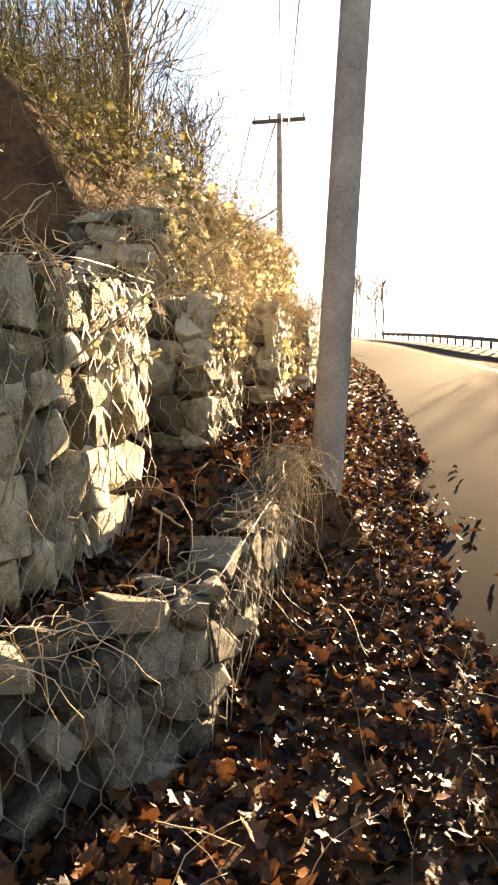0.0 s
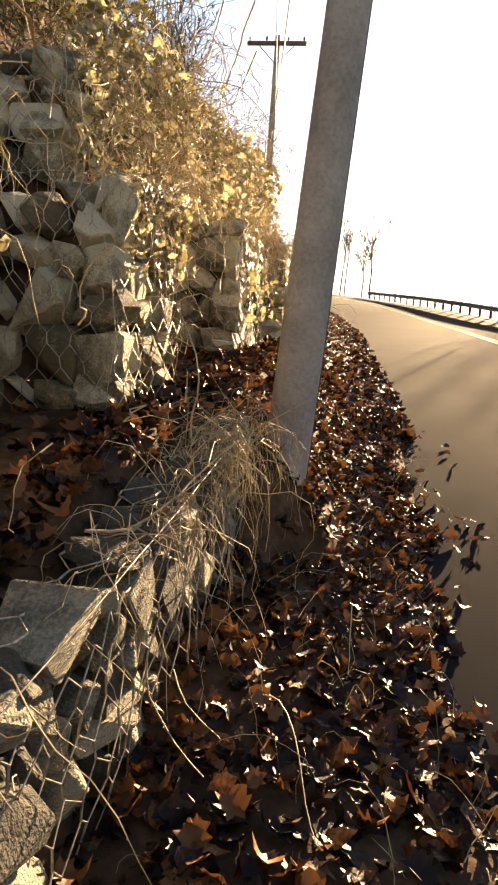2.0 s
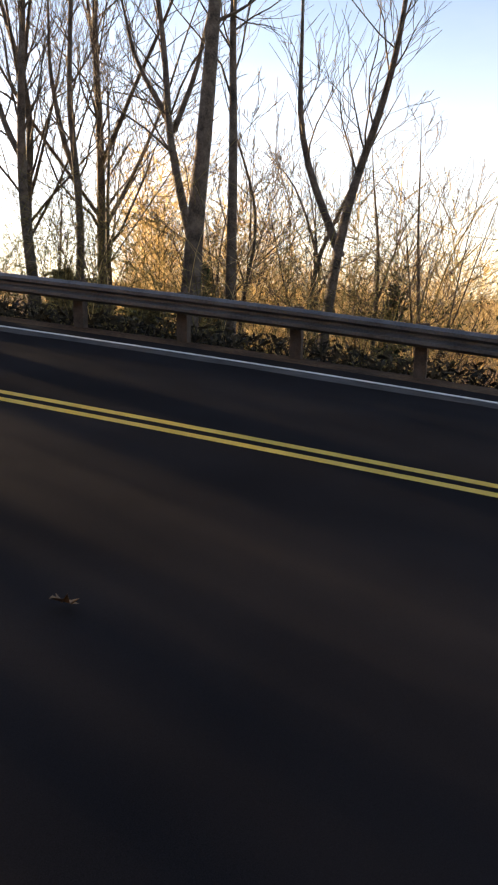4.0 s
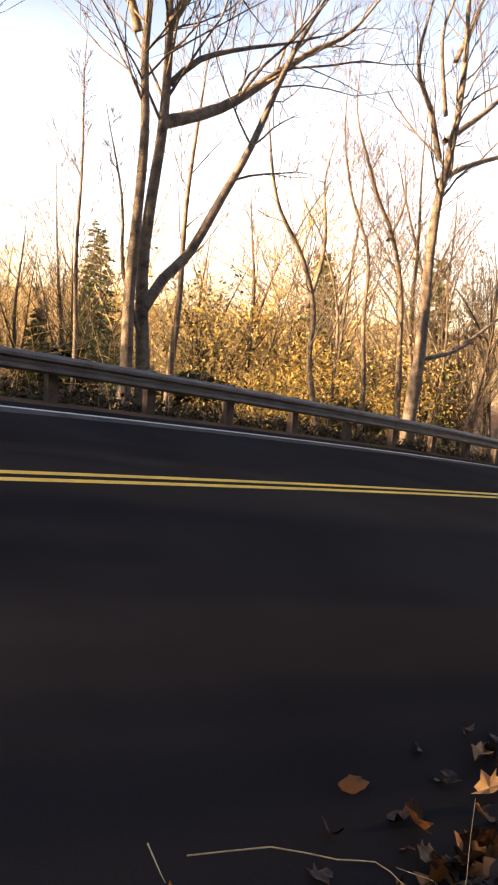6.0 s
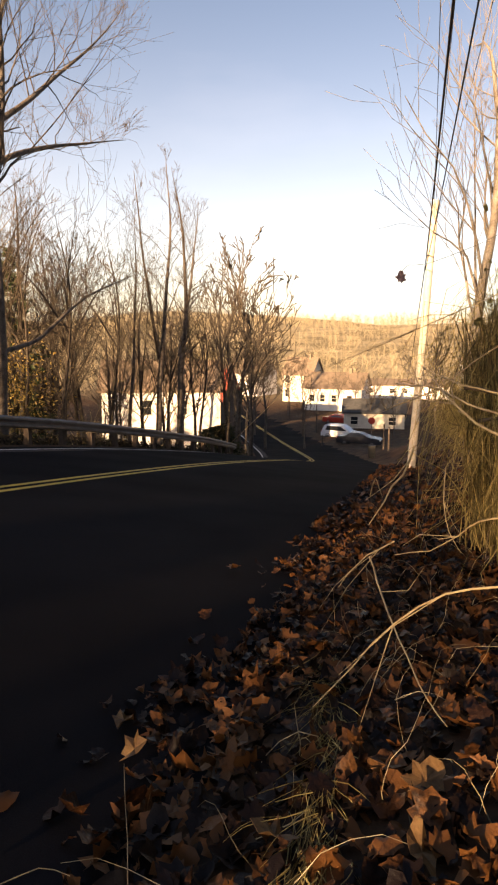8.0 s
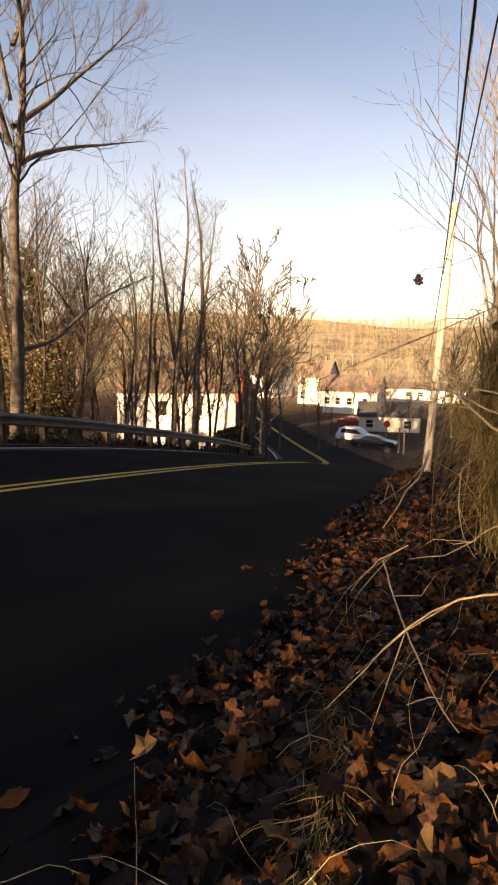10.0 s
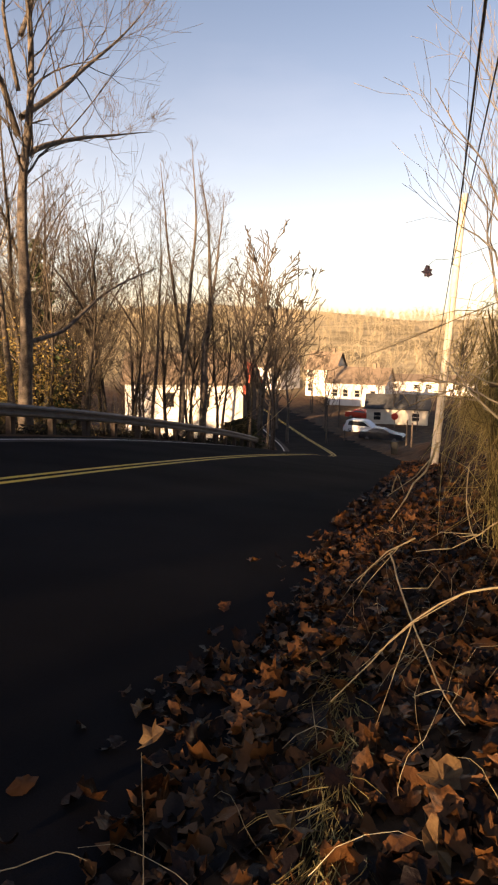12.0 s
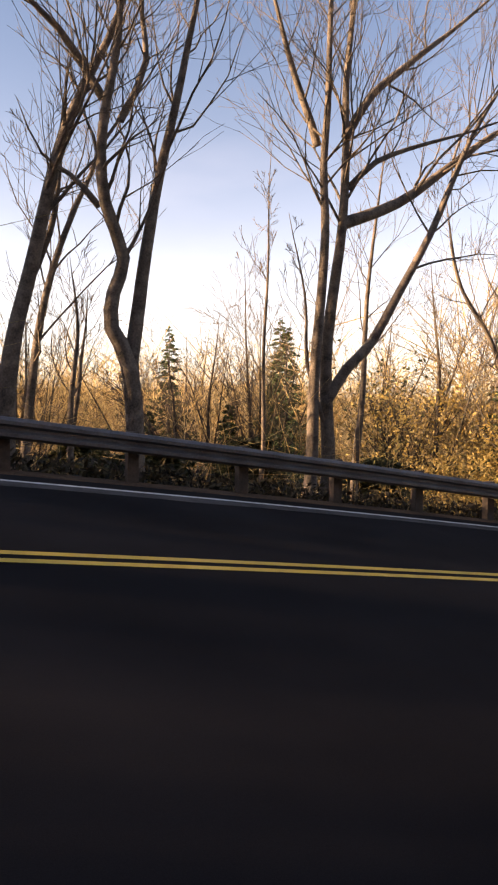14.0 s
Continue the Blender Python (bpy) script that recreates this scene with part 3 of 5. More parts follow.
gabion(-2.4, -1.5, -0.6, 1.6, 0.5, 1.95, 0.1, 1, "sunlit stone-filled wire gabion basket beside fallen leaves")
gabion(-2.3, -1.42, 2.72, 3.66, 1.02, 2.28, 0.1, 2, "stone-filled wire gabion basket jutting from the terraced wall", -8)
gabion(-2.05, -1.2, 5.4, 7.4, 1.4, 2.6, 0.08, 3)
gabion(-1.9, -1.0, 7.46, 9.4, 1.6, 2.8, 0.08, 4, size=0.26)
gabion(-2.6, -2.15, 1.66, 2.8, 0.85, 2.2, 0.1, 7, "shaded stone-filled gabion set back in the wall")
gabion(-2.4, -1.95, 3.55, 5.5, 1.15, 2.4, 0.1, 8, "shaded stone-filled gabion set back in the wall")
gabion(-1.75, -0.84, 0.42, 3.1, -0.25, 0.55, 0.165, 5, "low stone-filled gabion basket edging the leafy terrace", -3, 0.2)
gabion(-2.1, -1.47, -0.72, 0.52, -0.35, 0.55, 0.0, 6, "low stone-filled gabion basket edging the leafy terrace", -30, 0.2)
for k, (x, y, z) in enumerate(((-1.98, 3.3, 2.4), (-1.75, 5.4, 2.65), (-1.62, 7.5, 2.9))):
    gabion(x - 0.8, x, y, y + 2.02, z, z + (0.75 if k == 0 else 0.95), 0.1, 20 + k, "vine-covered upper gabion basket on the terraced wall", 0, 0.24)


# ---- trees ----
def grow(tb, rng, p, d, length, r, level, k, twigs, spread_a=0.45, up=0.4, n_seg=5, many=1.0, fine=0.006, tip=1):
    """A limb with its branches; twigs takes the thin ones."""
    pts, rads = [np.asarray(p, float)], [r]
    q, dd = np.array(p, float), np.array(d, float)
    n_seg = {0: tip, 1: 3}.get(level, n_seg)
    for i in range(n_seg):
        dd = dd + rng.normal(0, 0.16, 3) + np.array([0, 0, up * 0.12])
        dd /= np.linalg.norm(dd)
        q = q + dd * length / n_seg
        pts.append(q)
        rads.append(r * (1 - 0.75 * (i + 1) / n_seg))
    (tb if r > 0.03 else twigs).add(pts, np.maximum(rads, fine), k if r > 0.03 else 3)
    if level == 0:
        return
    n = max(2, int({3: 7, 2: 6, 1: 5}[level] * many))
    for j in range(n):
        f = 0.25 + 0.75 * (j + rng.random()) / n
        i = min(int(f * n_seg), n_seg - 1)
        g = f * n_seg - i
        b = pts[i] * (1 - g) + pts[i + 1] * g
        t = pts[i + 1] - pts[i]
        t /= np.linalg.norm(t)
        o = rng.normal(0, 1, 3)
        o -= t * (o @ t)
        o /= np.linalg.norm(o) + 1e-6
        nd = t * 0.75 + o * (spread_a + 0.25 * rng.random())
        nd[2] += up * 0.5
        nd /= np.linalg.norm(nd)
        grow(tb, rng, b, nd, length * (0.72 - 0.32 * f) * (0.8 + 0.4 * rng.random()) * 1.1, r * (1 - 0.7 * f) * 0.6, level - 1, max(3, k - 2), twigs, spread_a, up, 4, many, fine, tip)


def bare_tree(x, y, spines, seed=0, level=2, density=1.0, label="tall bare leafless tree beyond the guardrail", bark=None, twig=None, reach=0.4, many=0.67, z=None, fine=0.0045, sides=10, tip=2):
    """spines: (control points relative to the foot, base radius, where side limbs start); the first is the trunk."""
    rng = np.random.default_rng(seed)
    z = gz(x, y) if z is None else z
    t = thing("tree", pose(x, y, z), label, "tree", "bare roadside trees")
    tb, tw = Tubes(), Tubes()
    for ctrl, r, start in spines:
        c = smooth_path(ctrl, 0.4)
        n = len(c)
        f = np.linspace(0, 1, n)
        rad = r * ((1 - 0.82 * f - 0.15 * f ** 4) if ctrl[0][2] < 0.1 else (1 - 0.9 * f))
        if ctrl[0][2] < 0.1:
            rad = rad * (1 + 0.35 * np.exp(-f * 14))
        wob = np.stack([np.sin(f * 17 + seed), np.cos(f * 13 + seed * 2), 0 * f], 1) * r * 0.3
        tb.add(c + wob * np.clip(f * 6, 0, 1)[:, None] * (1 if ctrl[0][2] < 0.1 else 0.6), rad, sides)
        L = np.linalg.norm(np.diff(c, axis=0), axis=1).sum()
        m = int(L * 1.8 * density)
        for j in range(m):
            g = start + (1 - start) * (j + rng.random()) / m
            i = min(int(g * (n - 1)), n - 2)
            tdir = c[i + 1] - c[i]
            tdir /= np.linalg.norm(tdir)
            o = rng.normal(0, 1, 3)
            o -= tdir * (o @ tdir)
            o /= np.linalg.norm(o)
            nd = tdir * 0.8 + o * 0.78 + np.array((0, 0, 0.15))
            nd /= np.linalg.norm(nd)
            grow(tb, rng, c[i], nd, min(L, 9) * reach * (1.15 - g) * (0.5 + 0.9 * rng.random()), min(max(rad[i] * 0.36, 0.007), 0.04), level, 5, tw, many=many, fine=fine, up=0.55, tip=tip)
    tb.make("trunk", bark or M_BARK, t)
    tw.make("crown", twig or M_TWIG, t)
    return t


def lean_spine(pts, r, start=0.3, deep=0.0):
    """Trunk in a plane along the road: pts are (metres along y, height)."""
    return [(deep * k / max(1, len(pts) - 1), a, h) for k, (a, h) in enumerate(pts)], r, start


def roadside(x, y, stems, seed, density=1.0, many=0.75, **kw):
    """stems: (pts as world (y, z), radius, start); feet are carried down to the ground."""
    z = gz(x, y)
    out = []
    for k, (pts, r, start) in enumerate(stems):
        q = [(a - y, h - z) for a, h in pts]
        if k == 0 or r < 0:
            q = [(q[0][0] + 0.1, -0.4)] + ([q[0]] if q[0][1] > 0.3 else []) + q[1:]
        out.append(lean_spine(q, abs(r), start, 0.4 * ((k % 3) - 1)))
    return bare_tree(x, y, out, seed, z=z, density=density * 0.95, many=many, **kw)


CROOKED = "crooked two-stemmed bare tree beside the guardrail"
roadside(11.6, -3.5, [([(-3.52, -0.2), (-3.43, 1.8), (-3.15, 2.45), (-3.17, 3.05), (-3.29, 3.65), (-2.9, 4.5), (-2.79, 5.3), (-2.91, 6.15), (-3.12, 7.0), (-3.2, 8.0), (-3.0, 10.5)], 0.18, 0.42),
                      ([(-3.45, 1.7), (-3.64, 3.3), (-3.82, 4.3), (-4.04, 5.5), (-4.4, 7.35), (-4.65, 8.4), (-5.2, 11)], 0.14, 0.35),
                      ([(-2.9, 4.5), (-2.45, 5.0), (-2.0, 5.3), (-1.6, 6.2)], 0.06, 0.2),
                      ([(-2.95, 6.3), (-2.2, 7.2), (-1.5, 7.6), (-0.9, 8.6)], 0.08, 0.2),
                      ([(-3.25, 6.0), (-3.7, 7.1), (-3.6, 8.3), (-3.9, 10)], 0.07, 0.2)], 1, label=CROOKED)
roadside(12.2, -1.5, [([(-1.49, 0.6), (-1.58, 2.05), (-1.79, 3.2), (-2.07, 4.7), (-2.35, 5.7), (-2.85, 6.8), (-3.3, 7.95), (-3.8, 10.5)], 0.17, 0.4),
                      ([(-1.75, 3.0), (-2.2, 4.1), (-2.35, 5.3), (-2.5, 7.5)], 0.07, 0.3)], 2)
roadside(13.5, -2.0, [([(-1.98, 0.6), (-2.16, 2.3), (-2.47, 3.7), (-2.87, 4.95), (-3.25, 6.1), (-3.65, 8.8)], 0.11, 0.35)], 3)
roadside(14.5, -3.0, [([(-3.0, 0.4), (-3.1, 2.6), (-2.95, 4.2)], 0.11, 0.5), ([(-3.05, 0.3), (-3.3, 2.4), (-3.4, 3.6)], 0.07, 0.5)], 31, label="slim bare tree leaning among the roadside brush")
roadside(11.8, -7.4, [([(-7.25, -0.3), (-7.3, 1.45), (-7.4, 3.15), (-7.42, 4.6), (-7.31, 5.95), (-7.35, 7.05), (-7.37, 9.25), (-7.6, 12.5)], 0.135, 0.45),
                      ([(-7.7, -0.3), (-7.67, 2.0), (-7.8, 3.5), (-7.95, 4.9), (-8.0, 6.6), (-7.97, 7.75), (-8.15, 9.5), (-8.5, 12.5)], -0.155, 0.45),
                      ([(-7.96, 4.95), (-9.0, 5.4), (-9.9, 5.9), (-11.0, 6.7), (-12.2, 7.6), (-13.6, 8.5), (-15.2, 10.2)], 0.13, 0.2),
                      ([(-7.62, 1.25), (-8.1, 2.0), (-8.7, 2.6), (-9.45, 3.8), (-10.1, 4.95), (-10.7, 6.3), (-11.3, 7.5), (-12.5, 9.3), (-13.5, 11)], 0.12, 0.35),
                      ([(-7.33, 6.4), (-7.0, 7.2), (-6.6, 8.1), (-6.3, 9), (-5.8, 10.4)], 0.09, 0.2),
                      ([(-8.0, 6.7), (-8.65, 7.7), (-9.5, 8.45), (-10.6, 9.4), (-11.7, 10.35), (-13.1, 11.6)], 0.1, 0.2),
                      ([(-8.1, 5.7), (-8.7, 6.3), (-9.9, 6.85), (-11.3, 7.4), (-12.6, 8)], 0.07, 0.2),
                      ([(-7.6, 0.9), (-7.2, 2.0), (-7.1, 3.4), (-6.7, 5.0)], 0.05, 0.3)], 4, label="large many-stemmed bare tree beyond the guardrail")
roadside(12.9, -9.2, [([(-9.18, -0.2), (-9.24, 2.3), (-9.33, 4.35), (-9.4, 5.5), (-9.6, 7.5)], 0.1, 0.45)], 5)
roadside(14.0, -7.3, [([(-7.27, -0.9), (-7.27, 1.5), (-7.27, 4.05), (-7.26, 6.2), (-7.3, 7.3)], 0.07, 0.4)], 6, reach=0.2, label="slender straight bare sapling among brush")
roadside(11.0, -16.2, [([(-16.16, -2.0), (-16.07, 0.9), (-16.2, 3.6), (-16.22, 5.3), (-16.4, 7.3), (-16.5, 8.65), (-16.4, 10.5), (-16.6, 13)], 0.19, 0.42),
                       ([(-16.3, 0.6), (-18.0, 0.9), (-19.2, 1.45), (-21.3, 2.35), (-24, 3.1), (-27, 3.8)], 0.07, 0.25),
                       ([(-16.27, 5.35), (-17.6, 6.0), (-19.6, 6.7), (-21.9, 7.4), (-25.6, 8.5)], 0.09, 0.2),
                       ([(-16.2, 5.9), (-15.45, 6.9), (-14.6, 7.8), (-14.8, 9.1), (-15.3, 10.4)], 0.09, 0.2),
                       ([(-16.4, 6.4), (-18.2, 7.6), (-21, 9.65), (-23.4, 11.5), (-24.8, 12.9)], 0.09, 0.2),
                       ([(-16.5, 8.4), (-17.4, 9.8), (-18.4, 11.3), (-19.4, 12.9)], 0.07, 0.2),
                       ([(-16.3, 7.0), (-15.6, 8.6), (-15.9, 10.2), (-15.2, 12)], 0.06, 0.2)], 7, label="tall dark bare tree with wide limbs by the guardrail")
roadside(12.8, -14.2, [([(-14.2, -1.6), (-13.65, 0.3), (-13.55, 1.7), (-12.85, 3.1), (-12.0, 4.1), (-11.45, 5.25), (-11.1, 6.5)], 0.12, 0.35),
                       ([(-13.5, 1.8), (-14.0, 3.4), (-13.8, 5.0), (-14.2, 6.6)], 0.07, 0.3)], 8)
roadside(13.5, -17.0, [([(-17.0, -1.6), (-16.7, 1.45), (-16.45, 3.5), (-15.45, 5.0), (-14.85, 6.8), (-14.75, 8.5)], 0.1, 0.35)], 32, label="slender curved bare tree in golden brush")
roadside(13.0, -18.0, [([(-18.2, -2.0), (-17.85, 1.8), (-16.95, 4.0), (-16.1, 5.05), (-15.35, 6.05), (-14.6, 7.0), (-14.5, 8.5)], 0.13, 0.35),
                       ([(-16.95, 4.0), (-17.6, 5.2), (-17.3, 6.8)], 0.06, 0.3)], 33, label="crooked dark bare tree among thin stems")
roadside(14.0, -16.0, [([(-16.05, -1.6), (-15.95, 1.8), (-15.0, 3.7), (-14.05, 4.55), (-13.4, 5.8)], 0.08, 0.35)], 34, label="slender curved bare tree in golden brush")
roadside(12.4, -34, [([(-33.8, -6), (-34.1, -0.1), (-34.5, 4.0), (-32.3, 9.1)], 0.2, 0.35), ([(-34.1, 0), (-36, 4), (-37.5, 8.5)], 0.12, 0.2)], 9)
roadside(12.2, -30.5, [([(-30.2, -5), (-30.9, 1.1), (-31.6, 5.4), (-31.0, 9.5)], 0.15, 0.35), ([(-30.7, 0), (-29, 4.5), (-28.2, 8)], 0.1, 0.2)], 10)
roadside(13.2, -29.3, [([(-29.1, -5), (-29.8, 2.1), (-29.6, 7)], 0.1, 0.35)], 11)
roadside(14.0, 12.6, [([(12.6, 2.0), (12.9, 3.9), (13.5, 5.7), (14.3, 9.1), (14.8, 12)], 0.15, 0.5)], 12)
roadside(14.2, 12.2, [([(12.3, 2.0), (12.2, 3.9), (11.8, 6.4), (11.5, 8.4), (11.3, 12)], 0.17, 0.45), ([(11.9, 6.0), (12.6, 8), (13.4, 10)], 0.1, 0.2)], 13)
roadside(14.0, 9.7, [([(9.7, 2.0), (9.9, 4.6), (9.6, 7.6), (9.4, 11.5)], 0.15, 0.45), ([(9.85, 4.4), (10.6, 6), (11.2, 8.6)], 0.09, 0.2)], 14)
roadside(14.3, 8.7, [([(8.7, 2.0), (8.7, 4.1), (8.7, 6.2), (8.6, 8.6), (8.4, 11)], 0.12, 0.4), ([(8.7, 4.1), (9.3, 6), (9.4, 9)], 0.08, 0.2)], 15)
roadside(14.6, 6.2, [([(6.0, 2.0), (6.3, 4.2), (6.5, 5.4), (6.8, 8.2), (7, 11)], 0.14, 0.45), ([(6.5, 5.2), (7.4, 6.8), (8, 9)], 0.08, 0.2), ([(6.5, 5.2), (5.9, 7), (5.5, 9.5)], 0.07, 0.2)], 16)
roadside(12.5, 5.3, [([(5.3, 1.0), (4.9, 3.9), (4.8, 6.2), (4.5, 8.5), (4.3, 12)], 0.22, 0.55)], 17, label="thick leaning bare tree beside the guardrail")
roadside(13.2, 4.5, [([(4.6, 1.2), (4.6, 4.4), (4.5, 7.3), (4.4, 11)], 0.13, 0.5)], 18)
roadside(13.4, 2.6, [([(2.8, 0.8), (2.4, 3.0), (1.7, 5.5), (1.2, 9)], 0.13, 0.45), ([(2.5, 2.4), (3.3, 4.6), (3.4, 8)], 0.09, 0.3)], 19)
roadside(12.0, 21.7, [([(21.9, 3.0), (22.2, 6.4), (22.3, 9.7), (21.6, 13.1), (20.6, 16.5)], 0.34, 0.5),
                      ([(22.1, 9.4), (19.6, 10.1), (17, 9.8), (14.6, 8.6)], 0.14, 0.25),
                      ([(22.4, 9.6), (26.0, 11.2), (29.5, 13)], 0.12, 0.2),
                      ([(22.2, 11.3), (26.6, 13.3), (30, 16)], 0.11, 0.2)], 20, label="big spreading bare tree against the low sun", density=0.8, fine=0.013)


# ---- woods beyond the guardrail: templates copied over the slope ----
def spare_spines(rng, h, r, forks=3):
    a, b = rng.normal(0, 0.04, 2) * h, rng.normal(0, 0.07, 2) * h
    out = [([(0, 0, -0.5), (a[0] * 0.3, a[1] * 0.3, h * 0.3), (a[0], a[1], h * 0.6), (b[0], b[1], h)], r, 0.3)]
    for _ in range(forks):
        f = 0.2 + 0.42 * rng.random()
        o = rng.normal(0, 1, 2)
        o *= rng.uniform(0.14, 0.34) * h / np.linalg.norm(o)
        s = np.array([a[0] * f / 0.6, a[1] * f / 0.6, h * f])
        out.append(([tuple(s), tuple(s + (o[0] * 0.45, o[1] * 0.45, h * 0.2)), tuple(s + (o[0], o[1], h * (0.9 - f) * 0.9))], r * rng.uniform(0.25, 0.45), 0.2))
    return out


rng = np.random.default_rng(77)
TEMPLATES = [bare_tree(60 + 6 * k, 70, spare_spines(rng, h, r, 4), 40 + k, 2, 1.05, "slender bare woodland tree on the slope", bark=M_WOOD_BARK, many=0.55, reach=0.42, fine=0.0065, sides=6, tip=1, z=gz(60 + 6 * k, 70))
             for k, (h, r) in enumerate(((11, 0.13), (12, 0.11), (9.5, 0.1), (13, 0.15), (8, 0.08)))]


FAR = [bare_tree(60 + 6 * k, 78, spare_spines(rng, 11 + k, 0.14, 3), 46 + k, 2, 0.75, "distant bare tree against the evening sky", many=0.36, reach=0.4, fine=0.026, sides=5, tip=1, z=gz(60 + 6 * k, 78)) for k in range(2)]


def place_tree(k, x, y, scale, turn):
    if y > 8 and (-8 < x - 0.296 * y < 0.5 or (y > 30 and 0.03 < x / y < 0.3)):      # the gap that lets the evening sun reach the walls
        return None
    src = FAR[k % 2] if abs(y) > 46 or x < -4 else TEMPLATES[k]
    return copy_thing(src, pose(x, y, gz(x, y) - 0.1, 0, 0, turn) @ Matrix.Diagonal((scale, scale, scale, 1)))


def shades_house(x, y):
    """On the line from the white house to the evening sun."""
    dx, dy = x - 22.6, y + 57.5
    along_, off = dx * 0.284 + dy * 0.959, dx * 0.959 - dy * 0.284
    return (along_ > 4) & (along_ < 75) & (np.abs(off) < 8)


def ok_spot(x, y):
    s, v, _ = road_coords(x, y)
    return v[0] > 7.5


n = 0
while n < 98:                       # the near slope, thick towards the lower road and uphill
    y = rng.uniform(-62, 55)
    x = 11.5 + abs(rng.normal(0, 1)) * 14
    if not ok_spot(x, y):
        continue
    if -17 < y < 3 and (x < 17 or rng.random() < 0.25):
        continue
    if y > 3 and rng.random() < 0.72:
        continue
    if y < -15 and 0.3 < x / -y < 0.52 and rng.random() < 0.6:
        continue
    if -19 < y < 3:
        x += 7
    if shades_house(x, y):
        continue
    if 15 < x < 34 and -66 < y < -46:
        continue
    low = -19 < y < 3
    place_tree(int(rng.integers(5)), x, y, rng.uniform(0.9, 1.25) if low else rng.uniform(0.8, 1.2), rng.uniform(0, 360))
    n += 1
for x, y, sc in ((12.5, -50, 1.0), (15, -58, 1.0), (14.5, -64, 1.05), (18, -72, 1.1), (19.5, -80, 1.0), (22, -90, 1.1), (13.2, -39, 1.0), (12, -36, 0.95), (14.2, -36.5, 1.1), (12.6, -26, 1.0), (13.4, -23.5, 0.95), (12.0, -21, 0.9), (14.5, -27, 1.1), (15.6, -33, 1.1), (11.6, -40.5, 0.8), (16, -41, 1.1)):
    place_tree(int(rng.integers(5)), x, y, sc, rng.uniform(0, 360))
for k in range(9):                   # loose stand between upper bend and low sun, added to shade the verge
    y = rng.uniform(30, 44)
    x = 0.296 * y + rng.uniform(0.7, 6)
    if ok_spot(x, y):
        place_tree(int(rng.integers(5)), x, y, rng.uniform(0.95, 1.25), rng.uniform(0, 360))
for x, y, sc in ((12.3, -43, 1.4), (13.0, -47.5, 1.35), (13.8, -51, 1.4), (11.4, -46, 1.0)):   # clump where the guardrail ends
    place_tree(int(rng.integers(5)), x, y, sc, rng.uniform(0, 360))
for k in range(14):                  # tall trees high on the near bank
    y = rng.uniform(-40, 16)
    place_tree(int(rng.integers(5)), -6.5 - abs(rng.normal(0, 1)) * 4, y, rng.uniform(1.0, 1.3), rng.uniform(0, 360))
bare_tree(-0.95, -14.0, spare_spines(np.random.default_rng(5), 10, 0.13), 91, label="pale sunlit bare tree high on the bank", bark=M_PALE_BARK, twig=M_PALE_BARK)
for x, y, sc in ((11, -66, 0.7), (6.5, -92, 0.7), (9, -98, 0.8), (20, -104, 0.8), (12.5, -106, 0.7), (3, -84, 0.6), (-1, -78, 0.9), (19, -112, 0.9), (7, -108, 0.7), (24, -66, 1.0), (21, -58, 0.9), (19, -50, 1.0), (17, -47, 1.0)):
    place_tree(int(rng.integers(5)), x, y, sc, rng.uniform(0, 360))
for yy in (58, 66, 73, 80, 88, 96, 104, 112, 120, 128):   # beyond the uphill bend
    p = on_road(np.interp(-yy, -ROAD[:, 1], ROAD_S), rng.uniform(7, 15))
    place_tree(int(rng.integers(5)), p[0], p[1], rng.uniform(0.9, 1.2), rng.uniform(0, 360))
for k in range(26):                  # along the lower road, both sides
    s = S0 + rng.uniform(44, 130)
    p = on_road(s, rng.choice((-1, 1)) * rng.uniform(9, 26))
    if p[1] < -60 and -2 < p[0] < 14 or 0.34 < p[0] / -p[1] < 0.62:
        continue
    place_tree(int(rng.integers(5)), p[0], p[1], rng.uniform(0.7, 1.0), rng.uniform(0, 360))
for k in range(26):                  # on the hill behind the walls
    y = rng.uniform(2, 40)
    x = -4.5 - abs(rng.normal(0, 1)) * 7 - 0.12 * max(y - 10, 0)
    place_tree(int(rng.integers(5)), x, y, rng.uniform(0.4, 0.8), rng.uniform(0, 360))
for k in range(14):
    y = rng.uniform(-48, -8)
    place_tree(int(rng.integers(5)), -3.5 - abs(rng.normal(0, 1)) * 5, y, rng.uniform(0.5, 0.8), rng.uniform(0, 360))


